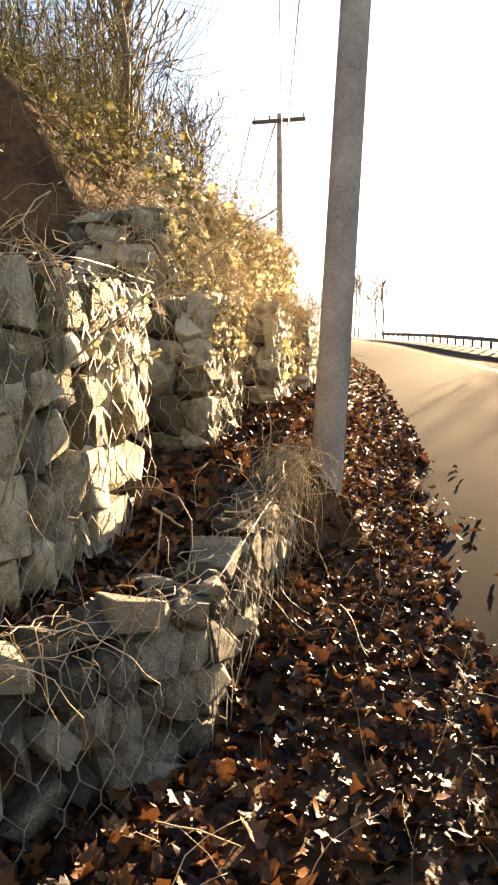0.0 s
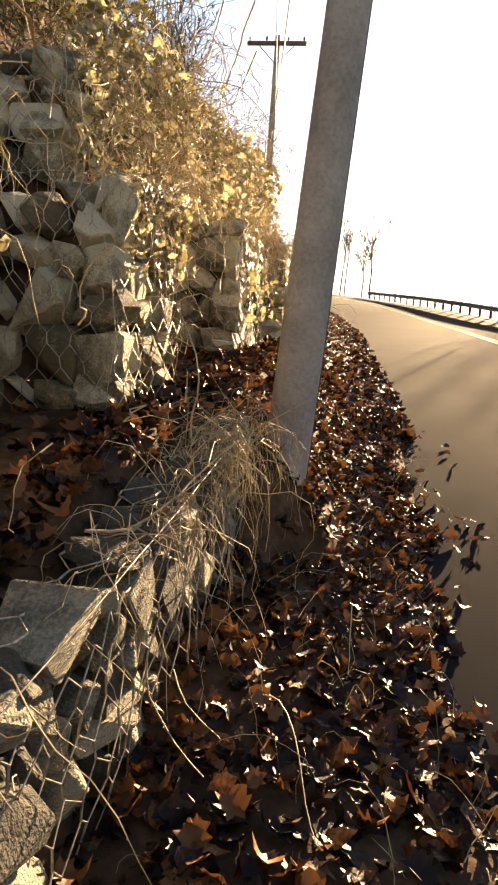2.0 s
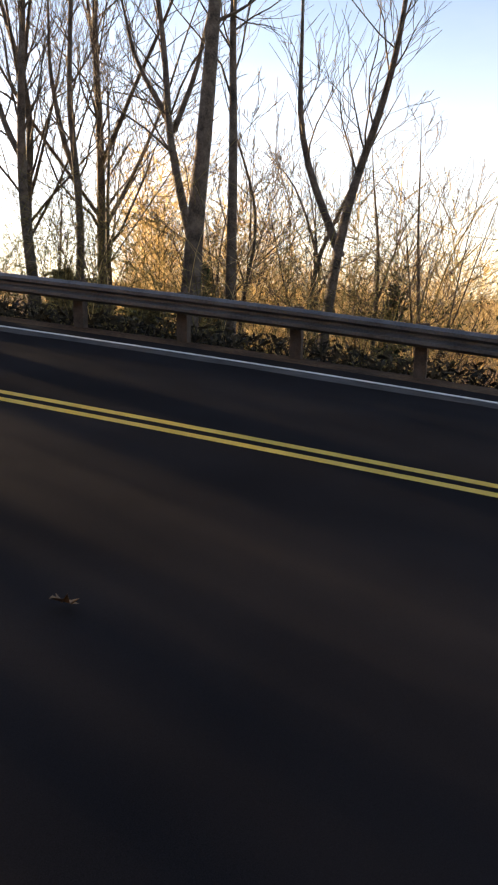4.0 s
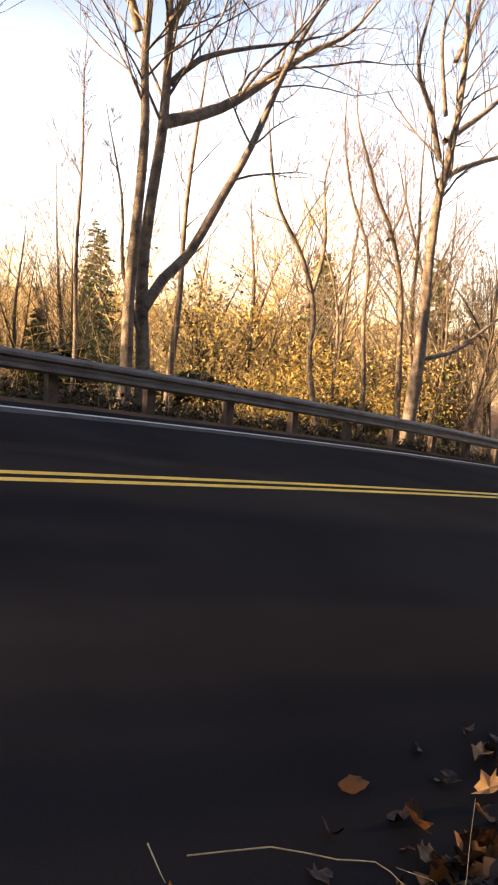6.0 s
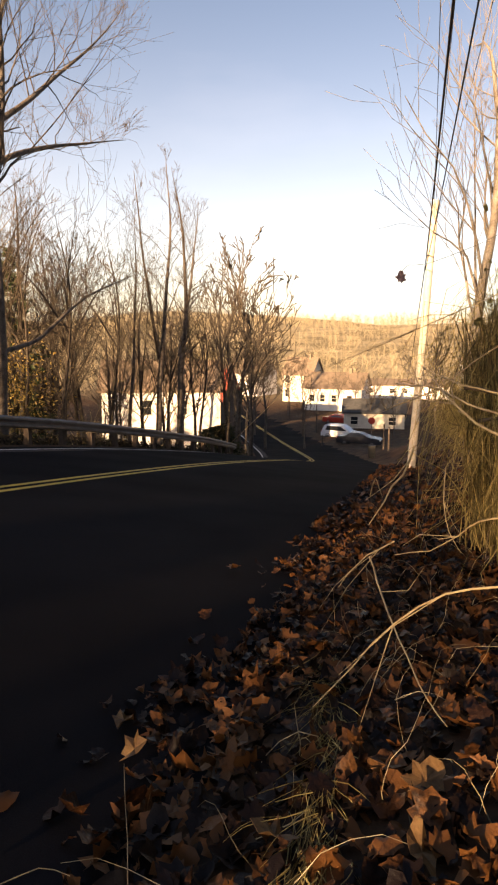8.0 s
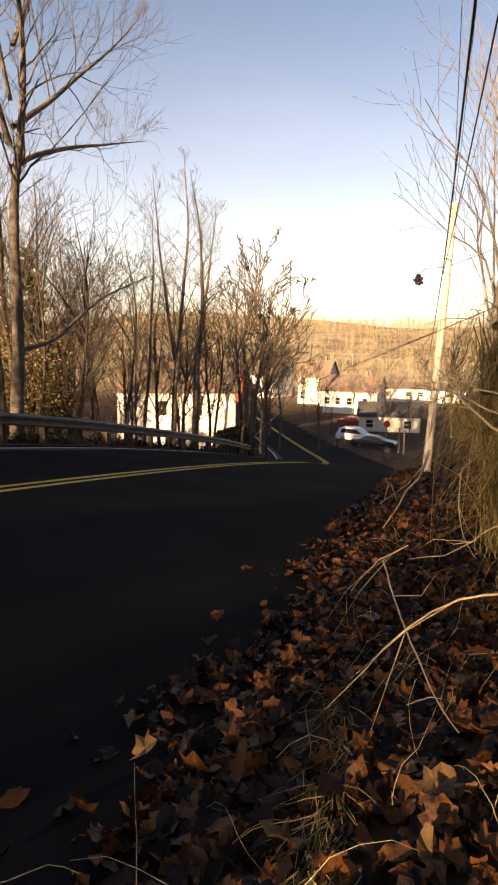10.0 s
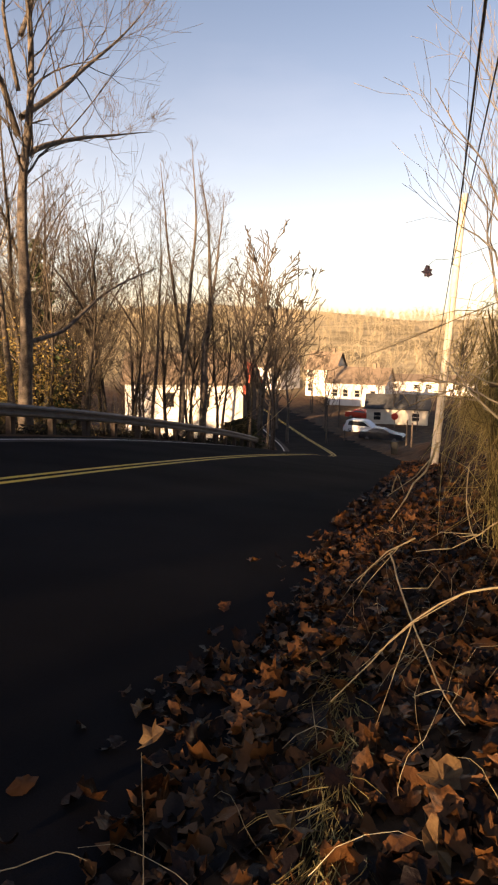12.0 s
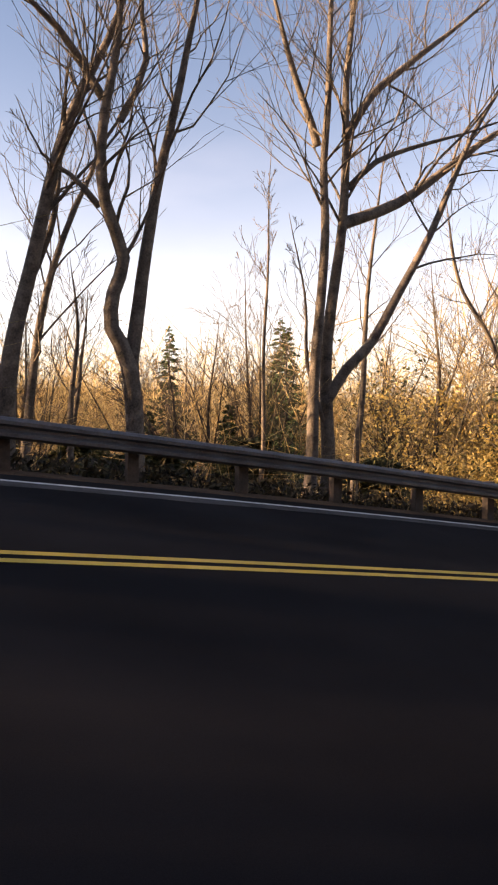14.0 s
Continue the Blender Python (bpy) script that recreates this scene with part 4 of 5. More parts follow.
def conifer(x, y, h, seed, wide=0.24, blunt=0.85, label="dark green conifer among bare trees", leaf=None):
    """Whorls of drooping sprays round a straight stem."""
    rng = np.random.default_rng(seed)
    c = thing("conifer", pose(x, y, gz(x, y)), label, "tree", "conifers")
    t = Tubes()
    t.add([(0, 0, -0.3), (0, 0, h * 0.5), (0, 0, h)], [h * 0.016, h * 0.01, 0.01], 7)
    V, F = [], []
    n = int(150 * (0.6 + wide * 2))
    for q in range(n):
        z = h * (0.06 + 0.93 * (q + rng.random()) / n)
        R = (1 - z / h) ** blunt * h * wide + 0.12
        a = q * 2.4 + rng.normal(0, 0.4)
        L = R * rng.uniform(0.55, 1.25)
        d = np.array((math.cos(a), math.sin(a), rng.normal(-0.1, 0.18)))
        side = np.array((-d[1], d[0], 0))
        t.add([(0, 0, z), np.array((0, 0, z)) + d * L * 0.9], [0.02, 0.006], 3)
        for g in np.linspace(0.2, 1, 10):
            for sgn in (-1, 1, 0):
                p = np.array((0, 0, z)) + d * L * (g + rng.normal(0, 0.03))
                w = L * 0.3 * (1.1 - g) + 0.1
                tip = p + side * sgn * w * rng.uniform(0.6, 1.2) + d * w * 0.7 + (0, 0, rng.normal(-0.02, 0.13) * w * 2)
                b = len(V)
                u = rng.normal(0, 0.055, 3)
                V += [p - u, p + u, tip]
                F.append((b, b + 1, b + 2))
    t.make("trunk", M_BARK, c)
    mesh_object("needles", [tuple(v) for v in V], F, leaf or M_NEEDLE, c)
    return c


for k, (x, y, h, w) in enumerate(((18.5, 27, 8.5, 0.24), (21, 24, 7, 0.24), (25, 16, 7, 0.35), (22, 11, 5.5, 0.4), (12.9, -44, 3.2, 0.42), (15.0, -50, 4.0, 0.4), (14.6, -46, 3.6, 0.42), (17.5, 10.5, 3.6, 0.5), (18, 7, 4.0, 0.5), (17, 18, 3.6, 0.5), (-3.2, -7.5, 3.5, 0.4), (16, -8, 4.2, 0.45), (17.5, -6, 4.5, 0.45), (19, -10, 5, 0.42), (15, -11.5, 3.6, 0.45), (22, -5, 5, 0.42), (15.5, -3.5, 3.4, 0.45), (14.5, -18, 3.5, 0.45))):
    conifer(x, y, h * 0.78, 330 + k, w * 1.15, 0.4, "dense dull green evergreen shrub among bare trees", M_SHRUB)
for k, (x, y, h) in enumerate(((34.5, -19.6, 13.5), (31, -17, 11), (27, -12.5, 8.5), (29, -9.5, 8), (24, -9, 6), (19.5, -21.5, 11), (17, -26, 11), (22, -24, 12.5), (24, 9.5, 7), (28, 3, 9), (45, -25, 16), (50, -18, 15))):
    conifer(x, y, h, 300 + k)


# ---- undergrowth and far woods, uncountable ----
def thicket(name, n, spot, hmin, hmax, r, label, seed, material=None, split=2):
    rng = np.random.default_rng(seed)
    P = np.array([spot(rng) for _ in range(n)])
    Z = ground_z(P[:, 0], P[:, 1])
    tb = Tubes()
    for (x, y), z in zip(P, Z):
        h = rng.uniform(hmin, hmax)
        lean = rng.normal(0, 0.38, 2) * h
        base = np.array((x, y, z - 0.1))
        mid = base + (lean[0] * 0.4, lean[1] * 0.4, h * 0.55)
        top_ = base + (lean[0], lean[1], h)
        tb.add([base, mid, top_], [r, r * 0.7, r * 0.2], 3)
        for _ in range(split):
            f = rng.uniform(0.3, 0.9)
            q = base + (top_ - base) * f
            o = rng.normal(0, 1, 3) * h * 0.3
            o[2] = abs(o[2]) * 0.5 + h * 0.04
            tb.add([q, q + o], [r * 0.5, r * 0.15], 3)
    return tagged(tb.make(name, material or M_BRUSH, smooth=False), label, "brush", kind="stuff")


def slope_spot(rng):
    while True:
        y = rng.uniform(-60, 45)
        x = 10.9 + abs(rng.normal(0, 1)) * 13
        if y > -40 or ok_spot(x, y):
            if y > 25 and not ok_spot(x, y):
                continue
            return x, y


thicket("undergrowth", 1900, slope_spot, 0.8, 3.4, 0.008, "dense tangle of bare golden brush below the road", 5, None, 6)
thicket("rail_brush", 1700, lambda r: (lambda y, f: (f + float(np.interp(y, ROAD[::-1, 1], ROAD[::-1, 0])), y))(r.uniform(1, 46), 6.2 + abs(r.normal(0, 1)) * 6), 1.5, 5.0, 0.012, "dense dull brown brush behind the guardrail", 15, M_OLIVE, 7)
thicket("hillside_brush", 1300, lambda r: (-3.6 - abs(r.normal(0, 1)) * 3.5, r.uniform(3.4, 24)), 0.8, 3.4, 0.011, "dry bare brush and saplings covering the hillside", 6, M_OLIVE, 4)


def far_woods(n, seed, dmin, dmax, az, hmin, hmax, twigs, fine=1.0, material=None):
    """Distant bare woods: a trunk and a fan of thin branches each."""
    rng = np.random.default_rng(seed)
    d = dmin + (dmax - dmin) * rng.random(n) ** 1.3
    a = rng.uniform(az[0], az[1], n)
    x, y = d * np.sin(np.radians(a)), d * np.cos(np.radians(a))
    s, v, _ = road_coords(x, y)
    view = x / np.minimum(y, -1)
    keep = (np.abs(v) > 14) & ~((a > 12) & (a < 26)) & ~((view > -0.68) & (view < 0.05) & (d < 150) & (y < -40)) & ~shades_house(x, y)
    x, y, d = x[keep], y[keep], d[keep]
    m = len(x)
    h = rng.uniform(hmin, hmax, m)
    w = (0.05 + d * 0.00022) * fine
    base = np.stack([x, y, ground_z(x, y) - 0.3], 1)
    side = np.stack([y / d, -x / d, 0 * d], 1) * w[:, None] * 0.55
    cross = np.stack([x / d, y / d, 0 * d], 1) * w[:, None] * 0.55
    crest = base + np.stack([0 * d, 0 * d, h * 0.8], 1)
    tris = [np.stack([base - e, base + e, crest], 1) for e in (side, cross)]
    for _ in range(twigs):
        q = base + np.stack([0 * d, 0 * d, h * rng.uniform(0.2, 0.85, m)], 1)
        o = rng.normal(0, 1, (m, 3))
        o[:, 2] = np.abs(o[:, 2]) * 0.7 + 0.35
        o *= (h * rng.uniform(0.2, 0.42, m) / np.linalg.norm(o, axis=1))[:, None]
        t = np.cross(o, rng.normal(0, 1, (m, 3)))
        t *= (w * 0.62 / np.linalg.norm(t, axis=1))[:, None]
        tris.append(np.stack([q - t, q + t, q + o], 1))
    V = np.concatenate(tris).reshape(-1, 3)
    F = np.arange(len(V)).reshape(-1, 3).tolist()
    ob = mesh_object("far_woods", V.tolist(), F, material or M_BRUSH)
    return tagged(ob, "distant bare woods in golden evening light", "woods", kind="stuff")


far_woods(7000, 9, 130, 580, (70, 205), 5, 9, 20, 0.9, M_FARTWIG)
far_woods(900, 10, 110, 400, (-60, 70), 8, 13, 20)
far_woods(900, 11, 30, 115, (62, 152), 11, 16.5, 56, 0.8)


def clinging_leaves(n, clumps, seed, dist_, az, label, material):
    """Withered leaves still hanging in young trees: loose clumps of small blades."""
    rng = np.random.default_rng(seed)
    V, F = [], []
    made = 0
    while made < clumps:
        d, a = rng.uniform(*dist_), radians(rng.uniform(*az))
        x, y = d * math.sin(a), d * math.cos(a)
        if not ok_spot(x, y) or shades_house(x, y) or (y < -18 and 0.28 < x / -y < 0.62):
            continue
        made += 1
        c = np.array((x, y, gz(x, y) + rng.uniform(0.5, 4.4)))
        R = rng.uniform(0.6, 1.7)
        m = int(n / clumps * rng.uniform(0.5, 1.5))
        P = c + rng.normal(0, 0.5, (m, 3)) * (R, R, R * 0.8)
        U, W = rng.normal(0, 1, (m, 3)), rng.normal(0, 1, (m, 3))
        U *= (rng.uniform(0.035, 0.08, m) / np.linalg.norm(U, axis=1))[:, None]
        W *= (rng.uniform(0.02, 0.045, m) / np.linalg.norm(W, axis=1))[:, None]
        for p, u, w in zip(P, U, W):
            i = len(V)
            V += [p - u, p + w, p + u, p - w]
            F.append((i, i + 1, i + 2, i + 3))
    return tagged(mesh_object("clinging_leaves", [tuple(q) for q in V], F, material), label, "leaves", kind="stuff")


clinging_leaves(32000, 170, 17, (15, 42), (127, 160), "golden withered leaves clinging in young trees", M_GOLDLEAF)
clinging_leaves(20000, 110, 18, (17, 42), (80, 128), "dull olive leaves on evergreen undergrowth", M_SHRUB)


def low_brush(n, seed):
    """Leafy tangle added just behind the guardrail, dark to stand for the slope's shade."""
    rng = np.random.default_rng(seed)
    y = rng.uniform(-38, 30, n)
    s_ = np.interp(-y, -ROAD[:, 1], ROAD_S)
    p = on_road(s_, 5.1 + np.abs(rng.normal(0, 1, n)) * 1.3)
    z = ground_z(p[:, 0], p[:, 1])
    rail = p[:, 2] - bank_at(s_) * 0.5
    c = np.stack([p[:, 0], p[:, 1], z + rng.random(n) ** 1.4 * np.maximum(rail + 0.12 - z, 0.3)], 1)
    u, w = rng.normal(0, 1, (n, 3)), rng.normal(0, 1, (n, 3))
    u *= (rng.uniform(0.04, 0.13, n) / np.linalg.norm(u, axis=1))[:, None]
    w *= (rng.uniform(0.012, 0.04, n) / np.linalg.norm(w, axis=1))[:, None]
    V = np.stack([c - u, c + w, c + u, c - w], 1).reshape(-1, 3)
    ob = mesh_object("low_brush", V.tolist(), np.arange(len(V)).reshape(-1, 4).tolist(), M_SHADEBRUSH)
    return tagged(ob, "withered brush and leaves behind the guardrail, coloured dark as shade", "brush", kind="stuff")


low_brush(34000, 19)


# ---- fallen leaves ----
OUTLINES = [np.array(o) for o in (
    [(0, -0.5), (0.1, -0.34), (0.36, -0.36), (0.32, -0.12), (0.52, 0.08), (0.3, 0.16), (0.26, 0.36), (0.0, 0.52), (-0.25, 0.38), (-0.3, 0.14), (-0.5, 0.1), (-0.33, -0.1), (-0.38, -0.34), (-0.1, -0.33)],
    [(0, -0.55), (0.1, -0.36), (0.22, -0.26), (0.15, -0.14), (0.3, 0.02), (0.2, 0.12), (0.24, 0.34), (0.0, 0.56), (-0.22, 0.32), (-0.18, 0.14), (-0.3, 0.04), (-0.16, -0.12), (-0.24, -0.25), (-0.09, -0.37)],
    [(0, -0.5), (0.12, -0.38), (0.22, -0.24), (0.28, -0.08), (0.28, 0.08), (0.23, 0.24), (0.13, 0.4), (0.0, 0.54), (-0.13, 0.4), (-0.24, 0.23), (-0.29, 0.08), (-0.27, -0.09), (-0.21, -0.25), (-0.11, -0.39)])]
LOBES = OUTLINES[0]


def leaf_verts(rng, size, curl):
    """A lobed dry leaf, curled up at the rim."""
    p = OUTLINES[int(rng.choice(3, p=(0.5, 0.25, 0.25)))] * size * (rng.uniform(0.75, 1.15), 1.0) * (1 + rng.normal(0, 0.1, LOBES.shape))
    r2 = (p ** 2).sum(1) / size ** 2
    z = curl * size * r2 * (1.6 + np.sin(np.arctan2(p[:, 1], p[:, 0]) * 2 + rng.random() * 6)) + rng.normal(0, 0.06, len(p)) * size
    return np.vstack([np.column_stack([p, z]), [[0, 0, 0.0]]])


def leaf_litter(name, n, spot, label, seed, smin=0.055, smax=0.125, lift=0.035, tilt=0.45):
    rng = np.random.default_rng(seed)
    P = np.array([spot(rng) for _ in range(n)])
    s, v, z = road_coords(P[:, 0], P[:, 1])
    Z = ground_z(P[:, 0], P[:, 1])
    Z = np.where(v > -4.95, np.maximum(Z, z + bank_at(s) * v + 0.003), Z)
    V, F, k = [], [], 0
    m = len(LOBES)
    for (x, y), zz in zip(P, Z):
        q = leaf_verts(rng, rng.uniform(smin, smax), rng.uniform(-0.3, 0.8))
        e = Euler((rng.normal(0, tilt), rng.normal(0, tilt), rng.uniform(0, 6.28))).to_matrix()
        q = q @ np.array(e).T
        q += (x, y, zz - min(q[:, 2].min(), 0) * 0.6 + lift * rng.random())
        V.append(q)
        F += [(k + i, k + (i + 1) % m, k + m) for i in range(m)]
        k += m + 1
    ob = mesh_object(name, np.concatenate(V).tolist(), F, M_LEAF, smooth=True)
    return tagged(ob, label, "leaves", kind="stuff")


def verge_spot(rng):
    while True:
        y = rng.uniform(-9, 9)
        x = rng.uniform(-2.3, 1.35)
        edge = float(np.interp(y, (-9, -2.5, -1.5, 2), (1.06, 1.0, 0.88, 0.54))) + 0.09 * math.sin(y * 1.7) + 0.07 * math.sin(y * 4.3 + 1)
        if x > edge and rng.random() > 0.12 * math.exp(-(x - edge) * 6):
            continue
        if y > -0.6 and x < -1.52 + 0.05 * max(y, 0):
            continue
        return x, y


def far_verge(rng):
    y = (-1 if rng.random() < 0.45 else 1) * (8 + 34 * rng.random() ** 1.8)
    edge = float(np.interp(y, ROAD[::-1, 1], ROAD[::-1, 0])) - (4.25 if y < 0 else 4.8)
    return edge + 0.1 - abs(rng.normal(0, 1)) * 1.3, y


leaf_litter("fallen_leaves", 16500, verge_spot, "thick brown and orange fallen maple leaves on the verge", 11)
leaf_litter("fallen_leaves", 4500, far_verge, "brown fallen leaves along the road edge", 12, 0.1, 0.21)
leaf_litter("fallen_leaves", 1300, lambda r: (r.uniform(-2.6, -1.0), r.uniform(-1.5, 9)), "brown dry leaves caught on the stone terraces", 13)


def maple_leaf(x, y, size, turn, tip, up, material, label):
    rng = np.random.default_rng(int(abs(x * 1000) + abs(y * 777)))
    q = leaf_verts(rng, size, 0.35)
    m = len(LOBES)
    ob = mesh_object("maple_leaf", q.tolist(), [(i, (i + 1) % m, m) for i in range(m)], material)
    z = max(gz(x, y), float((road_coords(x, y)[2] + bank_at(road_coords(x, y)[0]) * road_coords(x, y)[1])[0])) if x > 0.6 else gz(x, y)
    ob.matrix_world = pose(x, y, z + up, tip, tip * 0.6, turn)
    so = ob.modifiers.new("thickness", "SOLIDIFY")
    so.thickness = 0.0015
    return tagged(ob, label, "leaf", "single maple leaves")


M_LEAF_TAN = mat("tan_leaf", (0.11, 0.055, 0.022), (0.3, 0.17, 0.07), 14, 0.5, 0.2, 70, translucent=0.3)
M_LEAF_ORANGE = mat("orange_leaf", (0.08, 0.033, 0.012), (0.22, 0.098, 0.034), 14, 0.5, 0.2, 70, translucent=0.3)
for x, y, sz, turn, tip, c in ((1.13, -2.39, 0.15, 20, 18, 0), (0.06, -2.07, 0.17, 70, 25, 1), (-0.06, -1.95, 0.15, 140, 15, 0), (1.45, -5.27, 0.16, 10, 20, 1), (-0.05, -1.62, 0.16, 200, 12, 0), (0.35, -1.7, 0.15, 280, 20, 0),
                               (1.0, -2.2, 0.12, 100, 30, 0), (0.62, -2.3, 0.17, 30, 24, 1), (-0.16, 3.35, 0.13, 50, 30, 0), (0.32, 4.16, 0.13, 120, 25, 0), (-0.62, 2.58, 0.12, 10, 20, 0), (0.1, 1.5, 0.13, 220, 20, 0), (2.4, 1.6, 0.13, 60, 25, 0), (0.3, -2.9, 0.16, 160, 22, 1), (-0.3, -2.5, 0.16, 310, 20, 1)):
    maple_leaf(x, y, sz, turn, tip, 0.05, (M_LEAF_TAN, M_LEAF_ORANGE)[c], ("pale tan curled maple leaf lying on the verge", "orange-brown curled maple leaf lying on the verge")[c])


# ---- dry stems, vines, canes ----
def stems(name, n, start, label, seed, length=(0.2, 0.6), r=0.0022, droop=0.5, wild=0.25, seg=6, up=1.0, material=None, out=(0, 0)):
    """Thin wandering dry stems. start(rng) gives the root; droop bends them down."""
    rng = np.random.default_rng(seed)
    tb = Tubes()
    for _ in range(n):
        p = np.array(start(rng), float)
        d = rng.normal(0, 0.5, 3)
        d[2] = up * (0.4 + rng.random())
        d[:2] += out
        d /= np.linalg.norm(d)
        L = rng.uniform(*length)
        pts = [p]
        for i in range(seg):
            d = d + rng.normal(0, wild, 3)
            d[2] -= droop * (i + 1) / seg
            d /= np.linalg.norm(d)
            p = p + d * L / seg
            pts.append(p.copy())
        rr = r * rng.uniform(0.6, 1.5)
        tb.add(pts, rr * np.linspace(1, 0.35, seg + 1), 3)
    return tagged(tb.make(name, material or M_STRAW, smooth=False), label, "dry plants", kind="stuff")


def on_ground(x0, x1, y0, y1):
    def f(rng):
        x, y = rng.uniform(x0, x1), rng.uniform(y0, y1)
        return x, y, gz(x, y)
    return f


def along(a, b, jitter=0.06):
    a, b = np.array(a), np.array(b)

    def f(rng):
        t = rng.random()
        return a * (1 - t) + b * t + rng.normal(0, jitter, 3)
    return f


stems("verge_stems", 420, on_ground(-0.9, 0.45, -8, 7), "thin dry stems standing in the leaf litter", 21, (0.15, 0.5), 0.0018, 0.5)
stems("terrace_vines", 45, along((-0.86, 0.9, 0.66), (-0.7, 3.05, 1.0)), "pale dry vines hanging over the low gabion", 22, (0.25, 0.75), 0.0024, 0.9, 0.4, 8, 0.7, None, (0.35, -0.1))
stems("terrace_vines", 110, along((-0.82, 1.3, 0.72), (-0.7, 2.8, 0.95), 0.08), "pale dry vines hanging over the low gabion", 26, (0.3, 0.95), 0.0021, 1.0, 0.45, 9, 0.8, None, (0.3, -0.15))
stems("terrace_tuft", 230, along((-0.82, 2.3, 0.88), (-0.7, 3.0, 1.0), 0.07), "straw-coloured grass tuft over the gabion's end", 23, (0.2, 0.5), 0.0022, 1.3, 0.25, 8, 0.6, None, (0.25, -0.3))
stems("terrace_vines", 55, along((-1.5, -0.8, 0.55), (-0.84, 0.45, 0.56), 0.08), "pale dry vines hanging over the low gabion", 24, (0.25, 0.8), 0.0024, 0.9, 0.45, 9, 0.7, None, (0.3, -0.2))
for k, (a, b, n) in enumerate((((-1.52, -0.5, 1.97), (-1.5, 1.55, 2.15), 70), ((-1.43, 2.75, 2.3), (-1.3, 3.65, 2.4), 130), ((-1.22, 5.45, 2.6), (-1.2, 7.4, 2.78), 200), ((-1.0, 7.5, 2.8), (-1.0, 9.4, 2.95), 160))):
    stems("wall_top_vines", n, along(a, b, 0.1), "dry vines and dead grass trailing over the wall", 30 + k, (0.3, 0.9), 0.0026, 0.9, 0.45, 8, 0.6, None, (0.5, 0))
    stems("wall_vines", n // 2, along(np.array(a) - (0, 0, 0.7), np.array(b) - (0, 0, 0.7), 0.28), "dry vine stems clinging to the wire netting", 40 + k, (0.3, 0.8), 0.0026, 0.3, 0.5, 8, 0.3, None, (0.15, 0))
stems("upper_wall_vines", 650, along((-1.98, 3.5, 3.35), (-1.6, 9.8, 4.1), 0.26), "dense golden dry vines over the upper wall", 50, (0.4, 1.3), 0.0034, 0.9, 0.4, 9, 0.6, None, (0.4, -0.05))
stems("upper_wall_vines", 350, along((-1.95, 3.4, 2.7), (-1.55, 9.8, 3.4), 0.2), "dense golden dry vines over the upper wall", 51, (0.3, 0.9), 0.0034, 0.7, 0.5, 8, 0.5, None, (0.3, 0))
stems("bank_grass", 1300, on_ground(-5.5, -2.7, 3.4, 9), "matted dead grass on the shaded bank", 52, (0.25, 0.9), 0.0035, 0.8, 0.3, 4, 0.9, M_OLIVE)


def brush_clump(x, y, n, w, h, seed, label):
    rng = np.random.default_rng(seed)
    c = thing("dry_grass_clump", pose(x, y, gz(x, y) - 0.05), label, "dry grass", "dry brush clumps")
    tufts = [Tubes(), Tubes(), Tubes()]
    for _ in range(n):
        a = rng.uniform(0, 6.28)
        t = tufts[int(a / 2.1)]
        q = rng.random() ** 0.5 * w * 0.6
        p = np.array((math.cos(a) * q, math.sin(a) * q, 0.0))
        H = h * rng.uniform(0.25, 1.05)
        o = np.array((math.cos(a), math.sin(a), 0)) * w * rng.uniform(0.2, 0.75) + rng.normal(0, 0.22, 3) * w
        drop = rng.uniform(0.1, 0.75) * H
        pts = [p, p + o * 0.15 + (0, 0, H * 0.55), p + o * 0.4 + (0, 0, H * 0.92), p + o * 0.75 + (0, 0, H - drop * 0.4), p + o + (0, 0, H - drop)]
        pts = [np.maximum(u + rng.normal(0, 0.05, 3), (-9, -9, -0.02)) for u in pts]
        t.add(pts, 0.0036 * np.array([1, 0.9, 0.8, 0.6, 0.3]) * rng.uniform(0.6, 1.5), 3)
    for t in tufts:
        t.make("tuft", M_BANKGRASS, c)
    return c


for k, (x, y, n, w, h) in enumerate(((-0.85, -5.0, 1100, 0.75, 1.7), (-1.2, -6.6, 1000, 0.9, 2.1), (-1.25, -8.6, 900, 0.9, 2.0), (-1.4, -11.5, 700, 0.9, 1.4), (-1.5, -15, 700, 1.0, 1.4), (-1.25, -4.0, 800, 0.6, 1.3), (-1.7, -20, 700, 1.2, 1.4), (-1.7, -27, 700, 1.3, 1.4), (-1.9, -5.8, 900, 1, 2.6), (-2.2, -9, 900, 1.2, 2.8))):
    brush_clump(x, y, n, w, h, 60 + k, "tall golden dry grass and vines heaped on the bank")
def strip_root(r):
    y = r.uniform(-3.3, -1.2)
    x = 0.22 + 0.085 * (-1.4 - y) + r.normal(0, 0.035)
    return x, y, gz(x, y) + 0.05


stems("roadside_tuft", 330, strip_root, "matted strip of dead grass lying among leaves", 70, (0.16, 0.34), 0.0016, 0.12, 0.1, 6, 0.06, M_BANKGRASS, (0.04, 1.3))
stems("hill_canes", 420, lambda r: (lambda x, y: (x, y, gz(x, y)))(-0.9 - abs(r.normal(0, 1)) * 1.3, r.uniform(-22, -3.6)), "tangled bare canes on the bank", 71, (0.8, 2.2), 0.004, 0.6, 0.3, 8, 1.2, M_CANE)


